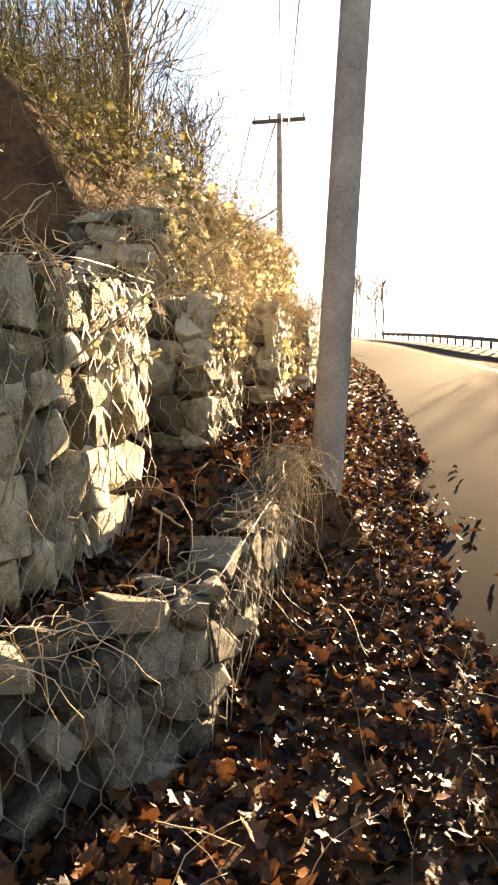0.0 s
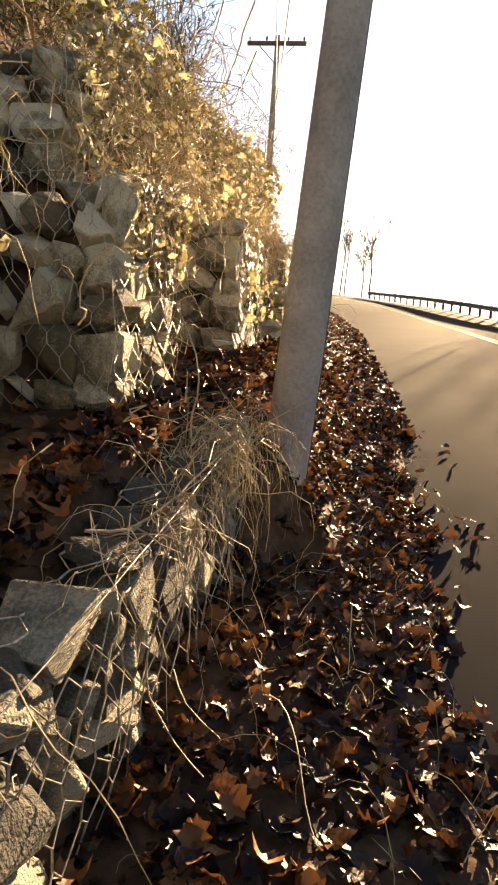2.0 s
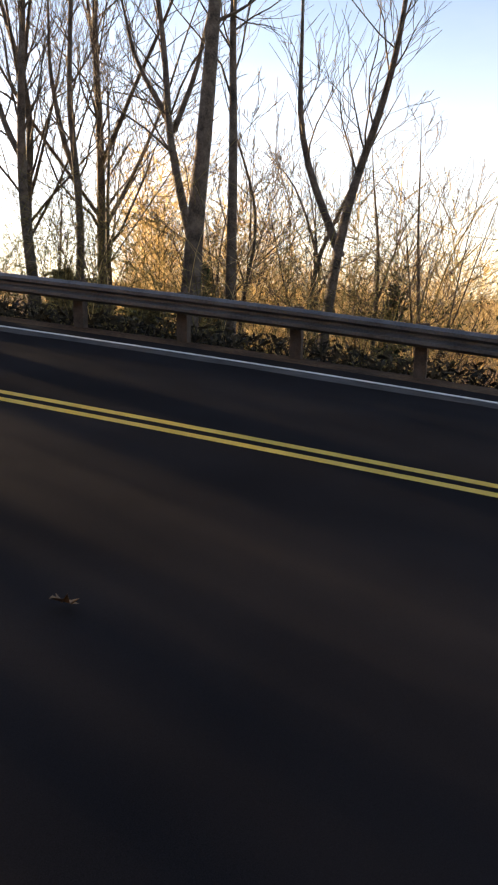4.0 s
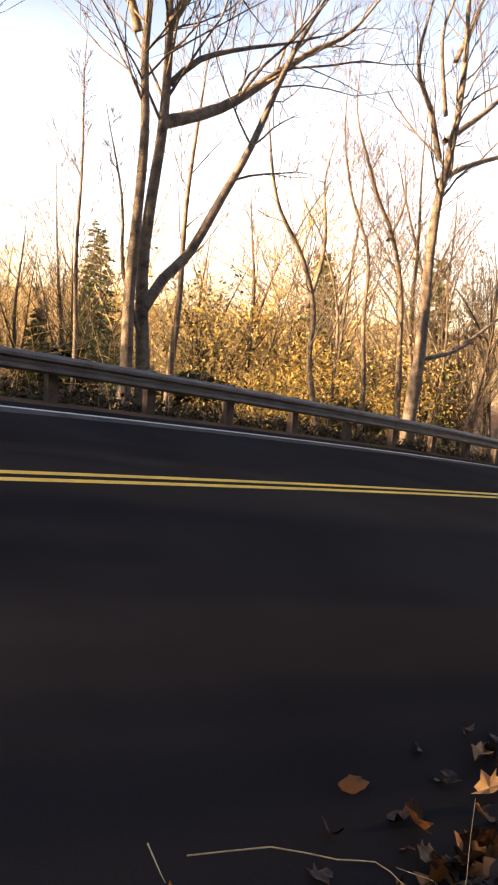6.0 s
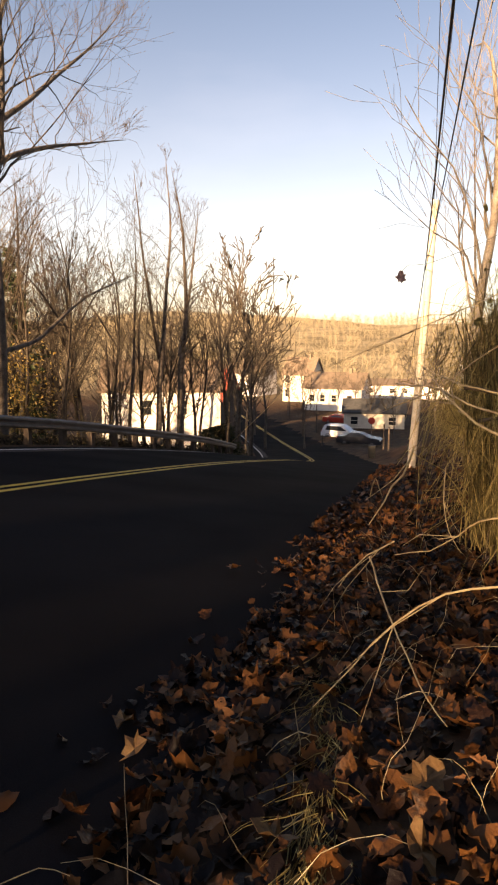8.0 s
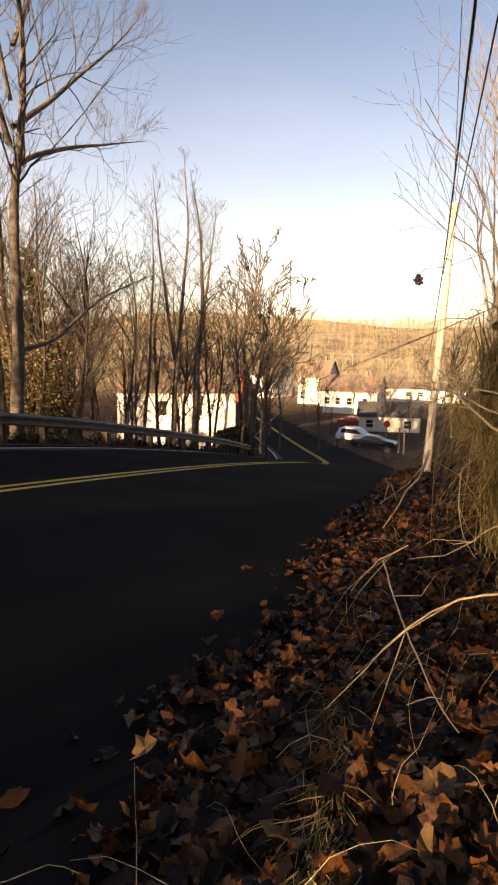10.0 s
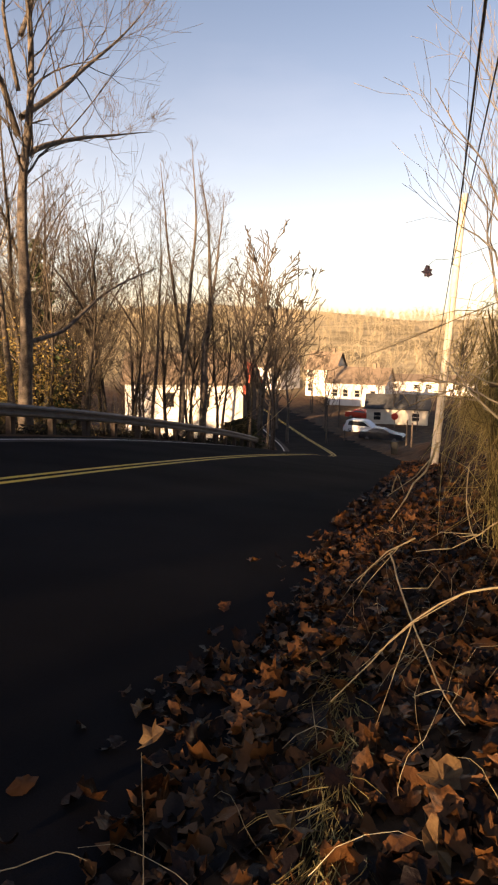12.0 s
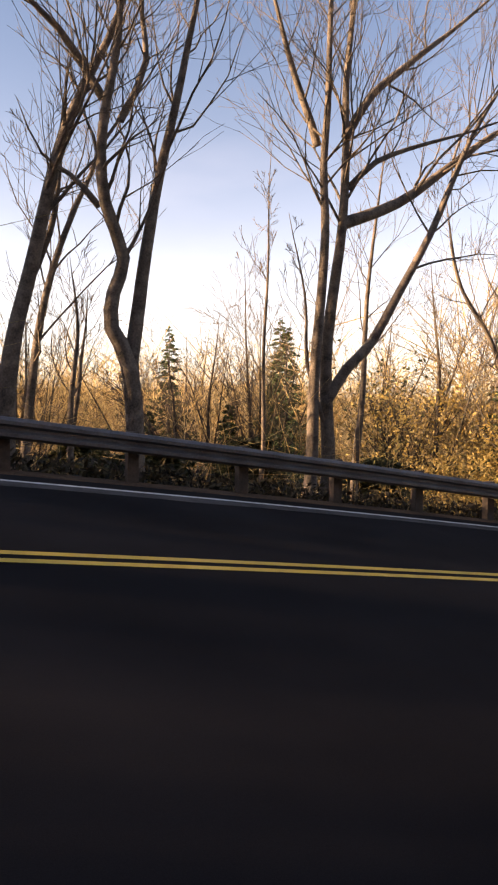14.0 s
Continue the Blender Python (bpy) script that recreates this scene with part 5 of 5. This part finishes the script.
def cane(pts, r, label="long arching pale bramble cane over fallen leaves", side=3, seed=0):
    rng = np.random.default_rng(seed)
    c = thing("bramble_cane", Matrix.Identity(4), label, "bramble", "bramble canes")
    p = smooth_path(pts, 0.08)
    t = Tubes()
    t.add(p + rng.normal(0, r * 0.5, p.shape), r * np.linspace(1, 0.45, len(p)), 6)
    t.make("stem", M_CANE, c)
    if side:
        for _ in range(side):
            t = Tubes()
            i = rng.integers(len(p) // 4, len(p) - 2)
            d = p[i + 1] - p[i]
            d = d / np.linalg.norm(d) + rng.normal(0, 0.5, 3)
            L = rng.uniform(0.12, 0.4)
            t.add([p[i], p[i] + d * L * 0.5, p[i] + d * L + rng.normal(0, 0.04, 3)], [r * 0.6, r * 0.4, r * 0.2], 4)
            t.make("side_shoot", M_CANE, c)
    return c


cane([(-0.52, -3.15, 1.29), (-0.31, -3.28, 1.21), (-0.02, -3.50, 1.08), (0.33, -3.79, 0.93), (0.68, -4.04, 0.78), (0.97, -4.28, 0.67)], 0.0034, side=3, seed=0)
cane([(-0.33, -1.88, 0.41), (-0.22, -1.87, 0.35), (-0.09, -1.92, 0.30), (0.05, -1.93, 0.19), (0.17, -1.91, 0.05), (0.27, -1.89, -0.08)], 0.004, side=2, seed=1)
cane([(0.18, -2.75, 0.12), (0.12, -2.52, 0.06), (0.04, -2.19, 0.03), (-0.03, -1.95, -0.00), (-0.10, -1.72, 0.01)], 0.004, side=1, seed=2)
cane([(0.02, -4.55, 0.31), (0.10, -4.51, 0.13), (0.20, -4.38, -0.02), (0.29, -4.33, -0.18)], 0.009, side=1, seed=3)
cane([(0.32, -4.76, -0.09), (0.29, -4.69, 0.04), (0.27, -4.69, 0.04), (0.23, -4.67, -0.07)], 0.005, side=0, seed=4)
cane([(-0.35, -2.97, 0.78), (-0.18, -3.19, 0.81), (-0.03, -3.40, 0.86), (0.02, -3.50, 0.90)], 0.005, side=3, seed=5)
cane([(-0.31, -2.57, 0.73), (-0.17, -2.88, 0.76), (-0.06, -3.19, 0.79), (0.13, -3.59, 0.78)], 0.005, side=4, seed=6)
cane([(-0.31, -2.56, 0.66), (-0.21, -2.77, 0.69), (-0.10, -2.99, 0.78), (-0.01, -3.30, 0.88)], 0.006, side=3, seed=7)
cane([(-0.38, -3.38, 1.01), (-0.24, -3.49, 0.90), (-0.09, -3.59, 0.76), (0.13, -3.78, 0.65), (0.27, -3.97, 0.56)], 0.005, side=4, seed=8)
cane([(-0.32, -2.50, 0.39), (-0.23, -2.60, 0.34), (-0.16, -2.69, 0.25), (-0.06, -2.77, 0.16), (0.08, -2.86, 0.10)], 0.004, side=2, seed=9)
cane([(-0.15, -3.93, 0.29), (-0.15, -3.89, 0.10), (-0.18, -3.85, -0.05), (-0.25, -3.81, -0.16)], 0.004, side=1, seed=10)
cane([(0.09, -3.06, 0.10), (0.21, -3.04, 0.03), (0.28, -3.01, -0.04), (0.33, -2.98, -0.11)], 0.004, side=3, seed=11)
cane([(0.55, -1.16, -0.17), (0.62, -1.31, -0.14), (0.71, -1.49, -0.08)], 0.0016, side=0, seed=12, label="single thin pale grass stalk on the verge")
cane([(-1.48, -0.22, 1.02), (-1.44, -0.12, 1.30), (-1.33, -0.02, 1.53), (-1.10, 0.14, 1.80), (-0.81, 0.33, 2.06), (-0.51, 0.48, 2.29)], 0.007, side=2, seed=13, label="long arching bramble cane in front of the wall")
cane([(-0.81, 2.12, 1.03), (-0.79, 2.14, 1.29), (-0.85, 2.17, 1.47), (-0.91, 2.14, 1.61)], 0.006, side=1, seed=14, label="upright dry stick on the terrace")
cane([(-0.86, 2.22, 1.17), (-0.86, 2.22, 1.32)], 0.006, side=0, seed=15, label="upright dry stick on the terrace")
cane([(-0.93, 1.22, 0.80), (-0.83, 1.36, 0.79), (-0.73, 1.50, 0.86), (-0.68, 1.73, 0.93), (-0.59, 2.07, 1.04)], 0.006, side=4, seed=16, label="pale dry vine along the low gabion")
cane([(-0.34, 1.41, 0.24), (-0.28, 1.37, 0.25), (-0.21, 1.20, 0.23), (-0.16, 0.96, 0.17), (-0.12, 0.83, 0.15)], 0.003, side=0, seed=17, label="curling pale stem on the leafy verge")
cane([(-0.67, 1.10, 0.46), (-0.64, 1.03, 0.38), (-0.54, 0.96, 0.29), (-0.44, 0.90, 0.24)], 0.003, side=0, seed=18, label="curling pale stem on the leafy verge")
cane([(-0.61, 1.20, 0.39), (-0.54, 1.09, 0.34), (-0.42, 1.03, 0.28)], 0.0025, side=0, seed=19, label="curling pale stem on the leafy verge")
cane([(-0.05, 1.81, 0.46), (-0.05, 1.68, 0.37), (-0.05, 1.55, 0.29)], 0.003, side=1, seed=20, label="upright pale stem on the leafy verge")
cane([(-1.27, 0.94, 0.72), (-1.21, 0.97, 0.70), (-1.17, 0.98, 0.68)], 0.008, side=0, seed=21, label="pale broken stick on the terrace")
cane([(-1.29, 1.04, 0.85), (-1.18, 0.96, 0.80), (-1.09, 0.87, 0.76)], 0.01, side=1, seed=22, label="pale broken stick on the terrace")
cane([(-0.70, -0.81, 0.25), (-0.58, -0.80, 0.23), (-0.46, -0.79, 0.19)], 0.003, side=1, seed=23, label="pale dry stem lying on leaves")
cane([(1.06, -0.76, -0.07), (1.00, -0.74, -0.07), (0.94, -0.72, -0.06)], 0.0018, side=0, seed=24, label="pale dry stem at the asphalt's edge")
cane([(1.00, -0.82, -0.09), (0.89, -0.96, -0.07), (0.78, -1.05, -0.07), (0.72, -1.10, -0.06), (0.66, -1.12, -0.08)], 0.0018, side=0, seed=25, label="pale dry stem at the asphalt's edge")
cane([(-1.77, 3.04, 4.88), (-1.90, 3.14, 4.66), (-2.07, 3.27, 4.30), (-2.21, 3.44, 3.82)], 0.01, side=2, seed=26, label="pale leaning sapling stem on the bank")
cane([(-1.28, 6.06, 4.95), (-1.42, 6.13, 4.54), (-1.66, 6.16, 3.79)], 0.012, side=1, seed=27, label="pale leaning sapling stem on the bank")
cane([(-1.58, 6.01, 4.93), (-1.73, 6.11, 4.43), (-1.87, 6.07, 3.89)], 0.01, side=1, seed=28, label="pale leaning sapling stem on the bank")
cane([(-1.31, 6.30, 4.46), (-1.45, 6.31, 4.10), (-1.56, 6.19, 3.77)], 0.01, side=1, seed=29, label="pale leaning sapling stem on the bank")

stems("upper_wall_vines", 260, along((-2.05, 3.4, 2.7), (-1.85, 5.6, 3.4), 0.2), "dense golden dry vines over the upper wall", 53, (0.3, 1.0), 0.0034, 0.9, 0.45, 8, 0.6, None, (0.35, -0.2))
stems("bank_grass", 1000, on_ground(-4.2, -2.4, 3.5, 7), "matted dead grass on the shaded bank", 54, (0.4, 1.2), 0.004, 0.9, 0.35, 4, 1.0, M_OLIVE)


def hanging_leaves(n, a, b, depth, height, seed, label, smin=0.05, smax=0.12, material=None):
    """Withered leaves clinging to the vines over a wall, from foot line a-b upwards."""
    rng = np.random.default_rng(seed)
    a, b = np.array(a), np.array(b)
    V, F, k, m = [], [], 0, len(LOBES)
    for _ in range(n):
        t = rng.random()
        c = a * (1 - t) + b * t + (abs(rng.normal(0, depth)) - depth * 0.5, 0, rng.random() * height)
        q = leaf_verts(rng, rng.uniform(smin, smax), rng.uniform(-0.3, 0.8))
        q = q @ np.array(Euler((rng.normal(0, 0.6), 1.2 + rng.normal(0, 0.6), rng.uniform(-0.6, 0.6))).to_matrix()).T
        V.append(q + c)
        F += [(k + i, k + (i + 1) % m, k + m) for i in range(m)]
        k += m + 1
    return tagged(mesh_object("vine_leaves", np.concatenate(V).tolist(), F, material or M_LEAFGREEN, smooth=True), label, "leaves", kind="stuff")


hanging_leaves(2700, (-1.95, 3.35, 2.45), (-1.5, 9.8, 3.0), 0.12, 1.2, 81, "yellowed vine leaves hanging over the upper wall")
hanging_leaves(150, (-1.4, 2.75, 1.75), (-1.26, 3.65, 1.9), 0.05, 0.5, 82, "yellowed vine leaves caught in the netting", 0.04, 0.09)
hanging_leaves(240, (-1.17, 5.45, 1.7), (-0.97, 9.2, 2.1), 0.05, 0.6, 83, "yellowed vine leaves caught in the netting", 0.04, 0.09)
hanging_leaves(60, (-1.47, -0.4, 1.5), (-1.47, 1.6, 1.65), 0.05, 0.5, 84, "yellowed vine leaves caught in the netting", 0.04, 0.09)
hanging_leaves(400, (-3.2, 3.6, 3.6), (-2.8, 7.0, 4.4), 0.4, 0.9, 85, "withered olive leaves on the shaded bank", 0.05, 0.11, M_OLIVE)
hanging_leaves(1100, (-1.3, -11, 0.2), (-0.95, -4.2, 0.5), 0.22, 1.7, 86, "olive withered leaves caught in the heaped grass", 0.04, 0.1, M_OLIVE)
hanging_leaves(700, (-1.9, -10, 1.6), (-1.7, -4.5, 1.9), 0.3, 1.2, 87, "olive withered leaves caught in the heaped grass", 0.04, 0.1, M_OLIVE)

# dark canes and a twig with one last red leaf
for k, pts in enumerate(([(-0.21, -3.63, 0.76), (-0.5, -3.8, 0.71), (-0.82, -3.88, 0.56), (-1.2, -3.95, 0.35)], [(-0.36, -4.5, 0.49), (-0.72, -4.7, 0.54), (-1.2, -4.75, 0.45)])):
    dark = cane(pts, 0.013, "dark brown woody cane leaning from the bank", 2, 60 + k)
    for ch in dark.children:
        ch.data.materials[0] = M_TWIG
red_twig = thing("bare_twig", Matrix.Identity(4), "thin bare twig holding one withered red leaf", "twig")
_t = Tubes()
_p = smooth_path([(-1.2, -5.6, 1.9), (-0.7, -5.0, 1.8), (-0.3, -4.7, 1.6), (0.0, -4.576, 1.48), (0.11, -4.574, 1.475), (0.155, -4.578, 1.43)], 0.05)
_t.add(_p, np.full(len(_p), 0.0016), 4)
_t.make("stem", M_TWIG, red_twig)
M_REDLEAF = mat("withered_red_leaf", (0.5, 0.28, 0.24), (0.66, 0.4, 0.35), 40, 0.6, 0.1, 90, translucent=0.6)
_q = leaf_verts(np.random.default_rng(3), 0.085, 0.6) @ np.array(Euler((1.3, 0.2, 0.1)).to_matrix()).T + (0.155, -4.578, 1.40)
mesh_object("leaf", _q.tolist(), [(i, (i + 1) % len(LOBES), len(LOBES)) for i in range(len(LOBES))], M_REDLEAF, red_twig, "withered red leaf")


# ---- houses in the valley ----
def house(x, y, z, turn, L, W, H, roof_h, wall_m, roof_m, label, wins=(), gable_wins=(), chimney=False, name="house"):
    """L along local x, W along local y; windows (along, sill height, width, height) on the side that faces local -y."""
    h = thing(name, pose(x, y, z, 0, 0, turn), label, "house", "valley houses")
    w = bmesh.new()
    box(w, -L / 2, -W / 2, -1.5, L / 2, W / 2, H)
    a = [w.verts.new(q) for q in ((-L / 2, -W / 2, H), (-L / 2, W / 2, H), (-L / 2, 0, H + roof_h), (L / 2, -W / 2, H), (L / 2, W / 2, H), (L / 2, 0, H + roof_h))]
    w.faces.new((a[0], a[1], a[2]))
    w.faces.new((a[3], a[5], a[4]))
    part("wall", w, wall_m, h)
    r = bmesh.new()
    o, t = 0.35, 0.18
    for s in (-1, 1):
        v = [r.verts.new(q) for q in ((-L / 2 - o, s * (W / 2 + o), H - o * roof_h / (W / 2)), (L / 2 + o, s * (W / 2 + o), H - o * roof_h / (W / 2)), (L / 2 + o, 0, H + roof_h + 0.02), (-L / 2 - o, 0, H + roof_h + 0.02))]
        u = [r.verts.new(q.co + Vector((0, 0, t))) for q in v]
        r.faces.new(u)
        r.faces.new(v[::-1])
        for i in range(4):
            r.faces.new((v[i], v[(i + 1) % 4], u[(i + 1) % 4], u[i]))
    roof = part("roof", r, roof_m, h)
    if chimney:
        part("chimney", box(bmesh.new(), L * 0.2, -0.4, H + roof_h * 0.5, L * 0.2 + 0.6, 0.3, H + roof_h + 0.9, 0.03), M_ROOF, roof)

    def window(m, ww, hh):
        win = bmesh.new()
        for q in ((-ww / 2 - 0.1, -0.07, -0.1, -ww / 2, 0.02, hh + 0.1), (ww / 2, -0.07, -0.1, ww / 2 + 0.1, 0.02, hh + 0.1), (-ww / 2, -0.07, hh, ww / 2, 0.02, hh + 0.1), (-ww / 2, -0.09, -0.1, ww / 2, 0.02, 0), (-ww / 2, -0.05, hh / 2 - 0.03, ww / 2, 0.02, hh / 2 + 0.03)):
            box(win, *q)
        f = part("window", win, M_TRIM, h)
        f.matrix_basis = m
        part("pane", box(bmesh.new(), -ww / 2, -0.03, 0, ww / 2, 0.01, hh), M_PANE, f)

    for u, s, ww, hh in wins:
        window(pose(u, -W / 2 - 0.005, s), ww, hh)
    for u, s, ww, hh in gable_wins:
        window(pose(-L / 2 - 0.005, u, s, 0, 0, -90), ww, hh)
    return h


two = [(u, s, 0.9, 1.3) for u in (-4, -1.5, 1.2, 3.8) for s in (0.9, 3.3)]
house(22.6, -57.5, gz(22.6, -57.5) - 0.1, 200, 10, 7.5, 6.1, 2.2, M_SIDING, M_ROOF, "white clapboard house with a brown roof behind trees", [(-2.9, 1.4, 0.7, 1.1), (-1.2, 4.0, 0.7, 1.2), (0.1, 1.4, 0.7, 1.1), (1.8, 4.0, 0.7, 1.2), (3.6, 1.4, 0.7, 1.1)], (), True)
house(26.6, -83, gz(26.6, -83), 176, 6.5, 7, 4.6, 3.4, M_POST, M_REDROOF, "brown house with a bright red roof behind trees", two[:4])
house(14.2, -119, gz(14.2, -119) - 0.4, 175, 10, 9, 4.3, 2.3, M_SIDING, M_ROOF, "sunlit white house with a shallow gabled roof", [(u, 2.0, 0.8, 1.1) for u in (-3.4, -1.6, 0.4, 3.0)], (), True)
house(23.2, -136, gz(23.2, -136), 170, 6, 7, 5.5, 3.0, M_TRIM, M_ROOF, "tall cream house with a steep gabled roof", [(u, s, 0.9, 1.4) for u in (-2, 1.8) for s in (1, 3.8)], (), True)
house(3.5, -150, gz(3.5, -150) - 0.4, 182, 18, 8, 3.2, 1.0, M_SIDING, M_ROOF, "long low white building with a row of windows", [(u, 1.7, 1.1, 0.8) for u in (-7, -2.5, 0.0, 6.0)])
house(6.2, -95, gz(6.2, -95) - 0.2, 184, 8, 6.5, 2.4, 1.4, M_TRIM, M_DARKROOF, "small garage with a dark shingled roof", [(-2.6, 0.8, 0.9, 1.0), (2.4, 0.8, 0.9, 1.0)])
house(38, -150, gz(38, -150), 160, 10, 8, 5, 2.6, M_SIDING, M_ROOF, "distant white house in the valley", two[:6])
house(-16, -170, gz(-16, -170), 188, 14, 8, 5, 2.6, M_SIDING, M_ROOF, "distant white house in the valley", two)


# ---- parked cars ----
def car(x, y, turn, paint, label, suv=True):
    c = thing("car", pose(x, y, gz(x, y) + 0.0, 0, 0, turn), label, "car", "parked cars")
    H = 1.7 if suv else 1.42
    prof = [(-2.3, 0.35), (-2.32, 0.75), (-2.2, 1.0), (-1.95 if suv else -1.5, H - 0.08 if suv else 1.05), (-1.7 if suv else -0.9, H), (0.1, H), (0.45, H - 0.12), (1.15, 1.02), (2.05, 0.9), (2.3, 0.7), (2.32, 0.35)]
    bm = bmesh.new()
    rows = []
    for w in (-0.88, -0.8, 0.8, 0.88):
        rows.append([bm.verts.new((px, w * (1 - 0.16 * max(0, (pz - 0.95)) / (H - 0.95)), pz if abs(w) < 0.85 else min(pz, pz * 0.97))) for px, pz in prof])
    for a, b in zip(rows[:-1], rows[1:]):
        for i in range(len(prof) - 1):
            bm.faces.new((a[i], a[i + 1], b[i + 1], b[i]))
    bm.faces.new(rows[0][::-1])
    bm.faces.new(rows[-1])
    part("body", bm, paint, c)
    for sgn in (-1, 1):
        g = bmesh.new()
        q = [(-1.75 if suv else -1.1, 1.08), (-1.6 if suv else -0.85, H - 0.14), (0.05, H - 0.14), (0.9, 1.06)]
        f = [g.verts.new((px, sgn * (0.895 - 0.14 * (pz - 0.95) / (H - 0.95)), pz)) for px, pz in q]
        k = [g.verts.new((v.co.x, v.co.y - sgn * 0.03, v.co.z)) for v in f]
        g.faces.new(f)
        g.faces.new(k[::-1])
        for i in range(4):
            g.faces.new((f[i], f[(i + 1) % 4], k[(i + 1) % 4], k[i]))
        part("side_window", g, M_PANE, c)
        for wx in (-1.42, 1.42):
            t = Tubes()
            t.add([(wx, sgn * yy, 0.34) for yy in (0.7, 0.72, 0.88, 0.9)], [0.26, 0.34, 0.34, 0.28], 16)
            wheel = t.make("wheel", M_RUBBER, c)
            t = Tubes()
            t.add([(wx, sgn * yy, 0.34) for yy in (0.72, 0.905, 0.91)], [0.2, 0.2, 0.02], 12)
            t.make("rim", M_STEEL, wheel)
        part("headlight", box(bmesh.new(), 2.2, sgn * 0.75 - 0.14, 0.68, 2.31, sgn * 0.75 + 0.14, 0.82, 0.02), M_TRIM, c)
        part("tail_light", box(bmesh.new(), -2.31, sgn * 0.74 - 0.1, 0.8, -2.2, sgn * 0.74 + 0.1, 1.0, 0.02), M_SIGNRED, c)
    return c


car(8.7, -78.5, 165, M_CARWHITE, "white sport utility car parked below the hill")
car(6.0, -71, 172, M_CARDARK, "dark saloon car parked beside the road", False)
car(11.0, -96, 165, M_CARRED, "red car parked by the white house", False)


def stop_sign(x, y):
    s = thing("road_sign", pose(x, y, gz(x, y)), "red octagonal road sign on a steel post", "sign", "road signs")
    part("post", box(bmesh.new(), -0.03, -0.03, -0.3, 0.03, 0.03, 2.4), M_STEEL, s)
    bm = bmesh.new()
    r = bmesh.ops.create_cone(bm, cap_ends=True, segments=8, radius1=0.4, radius2=0.4, depth=0.02)
    bmesh.ops.rotate(bm, cent=(0, 0, 0), matrix=Matrix.Rotation(radians(90), 3, "X") @ Matrix.Rotation(radians(22.5), 3, "Z"), verts=r["verts"])
    bmesh.ops.translate(bm, vec=(0, 0.05, 2.4), verts=r["verts"])
    part("plate", bm, M_SIGNRED, s)
    return s


stop_sign(5.2, -76)


def dustbin(x, y):
    b = thing("dustbin", pose(x, y, gz(x, y)), "black wheeled dustbin beside the road", "bin")
    bm = box(bmesh.new(), -0.28, -0.3, 0.05, 0.28, 0.3, 1.0, 0.03)
    for v in bm.verts:
        if v.co.z < 0.5:
            v.co.x *= 0.82
            v.co.y *= 0.82
    part("body", bm, M_RUBBER, b)
    part("lid", box(bmesh.new(), -0.3, -0.34, 1.0, 0.3, 0.34, 1.07, 0.02), M_RUBBER, b)
    return b


dustbin(3.6, -54)


def street_post(x, y, h, label):
    p = thing("post", pose(x, y, gz(x, y)), label, "post", "far posts")
    t = Tubes()
    t.add([(0, 0, -0.3), (0, 0, h * 0.5), (0, 0, h)], [0.09, 0.08, 0.06], 8)
    t.make("shaft", M_POST, p)
    return p


for x, y, h in ((13.6, -80, 4.5), (12.4, -83, 3.4), (19, -100, 4), (9.8, -70, 1.2), (3.0, -60, 2.2), (2.4, -56, 2.0)):
    street_post(x, y, h, "dark wooden post at the roadside below the hill")
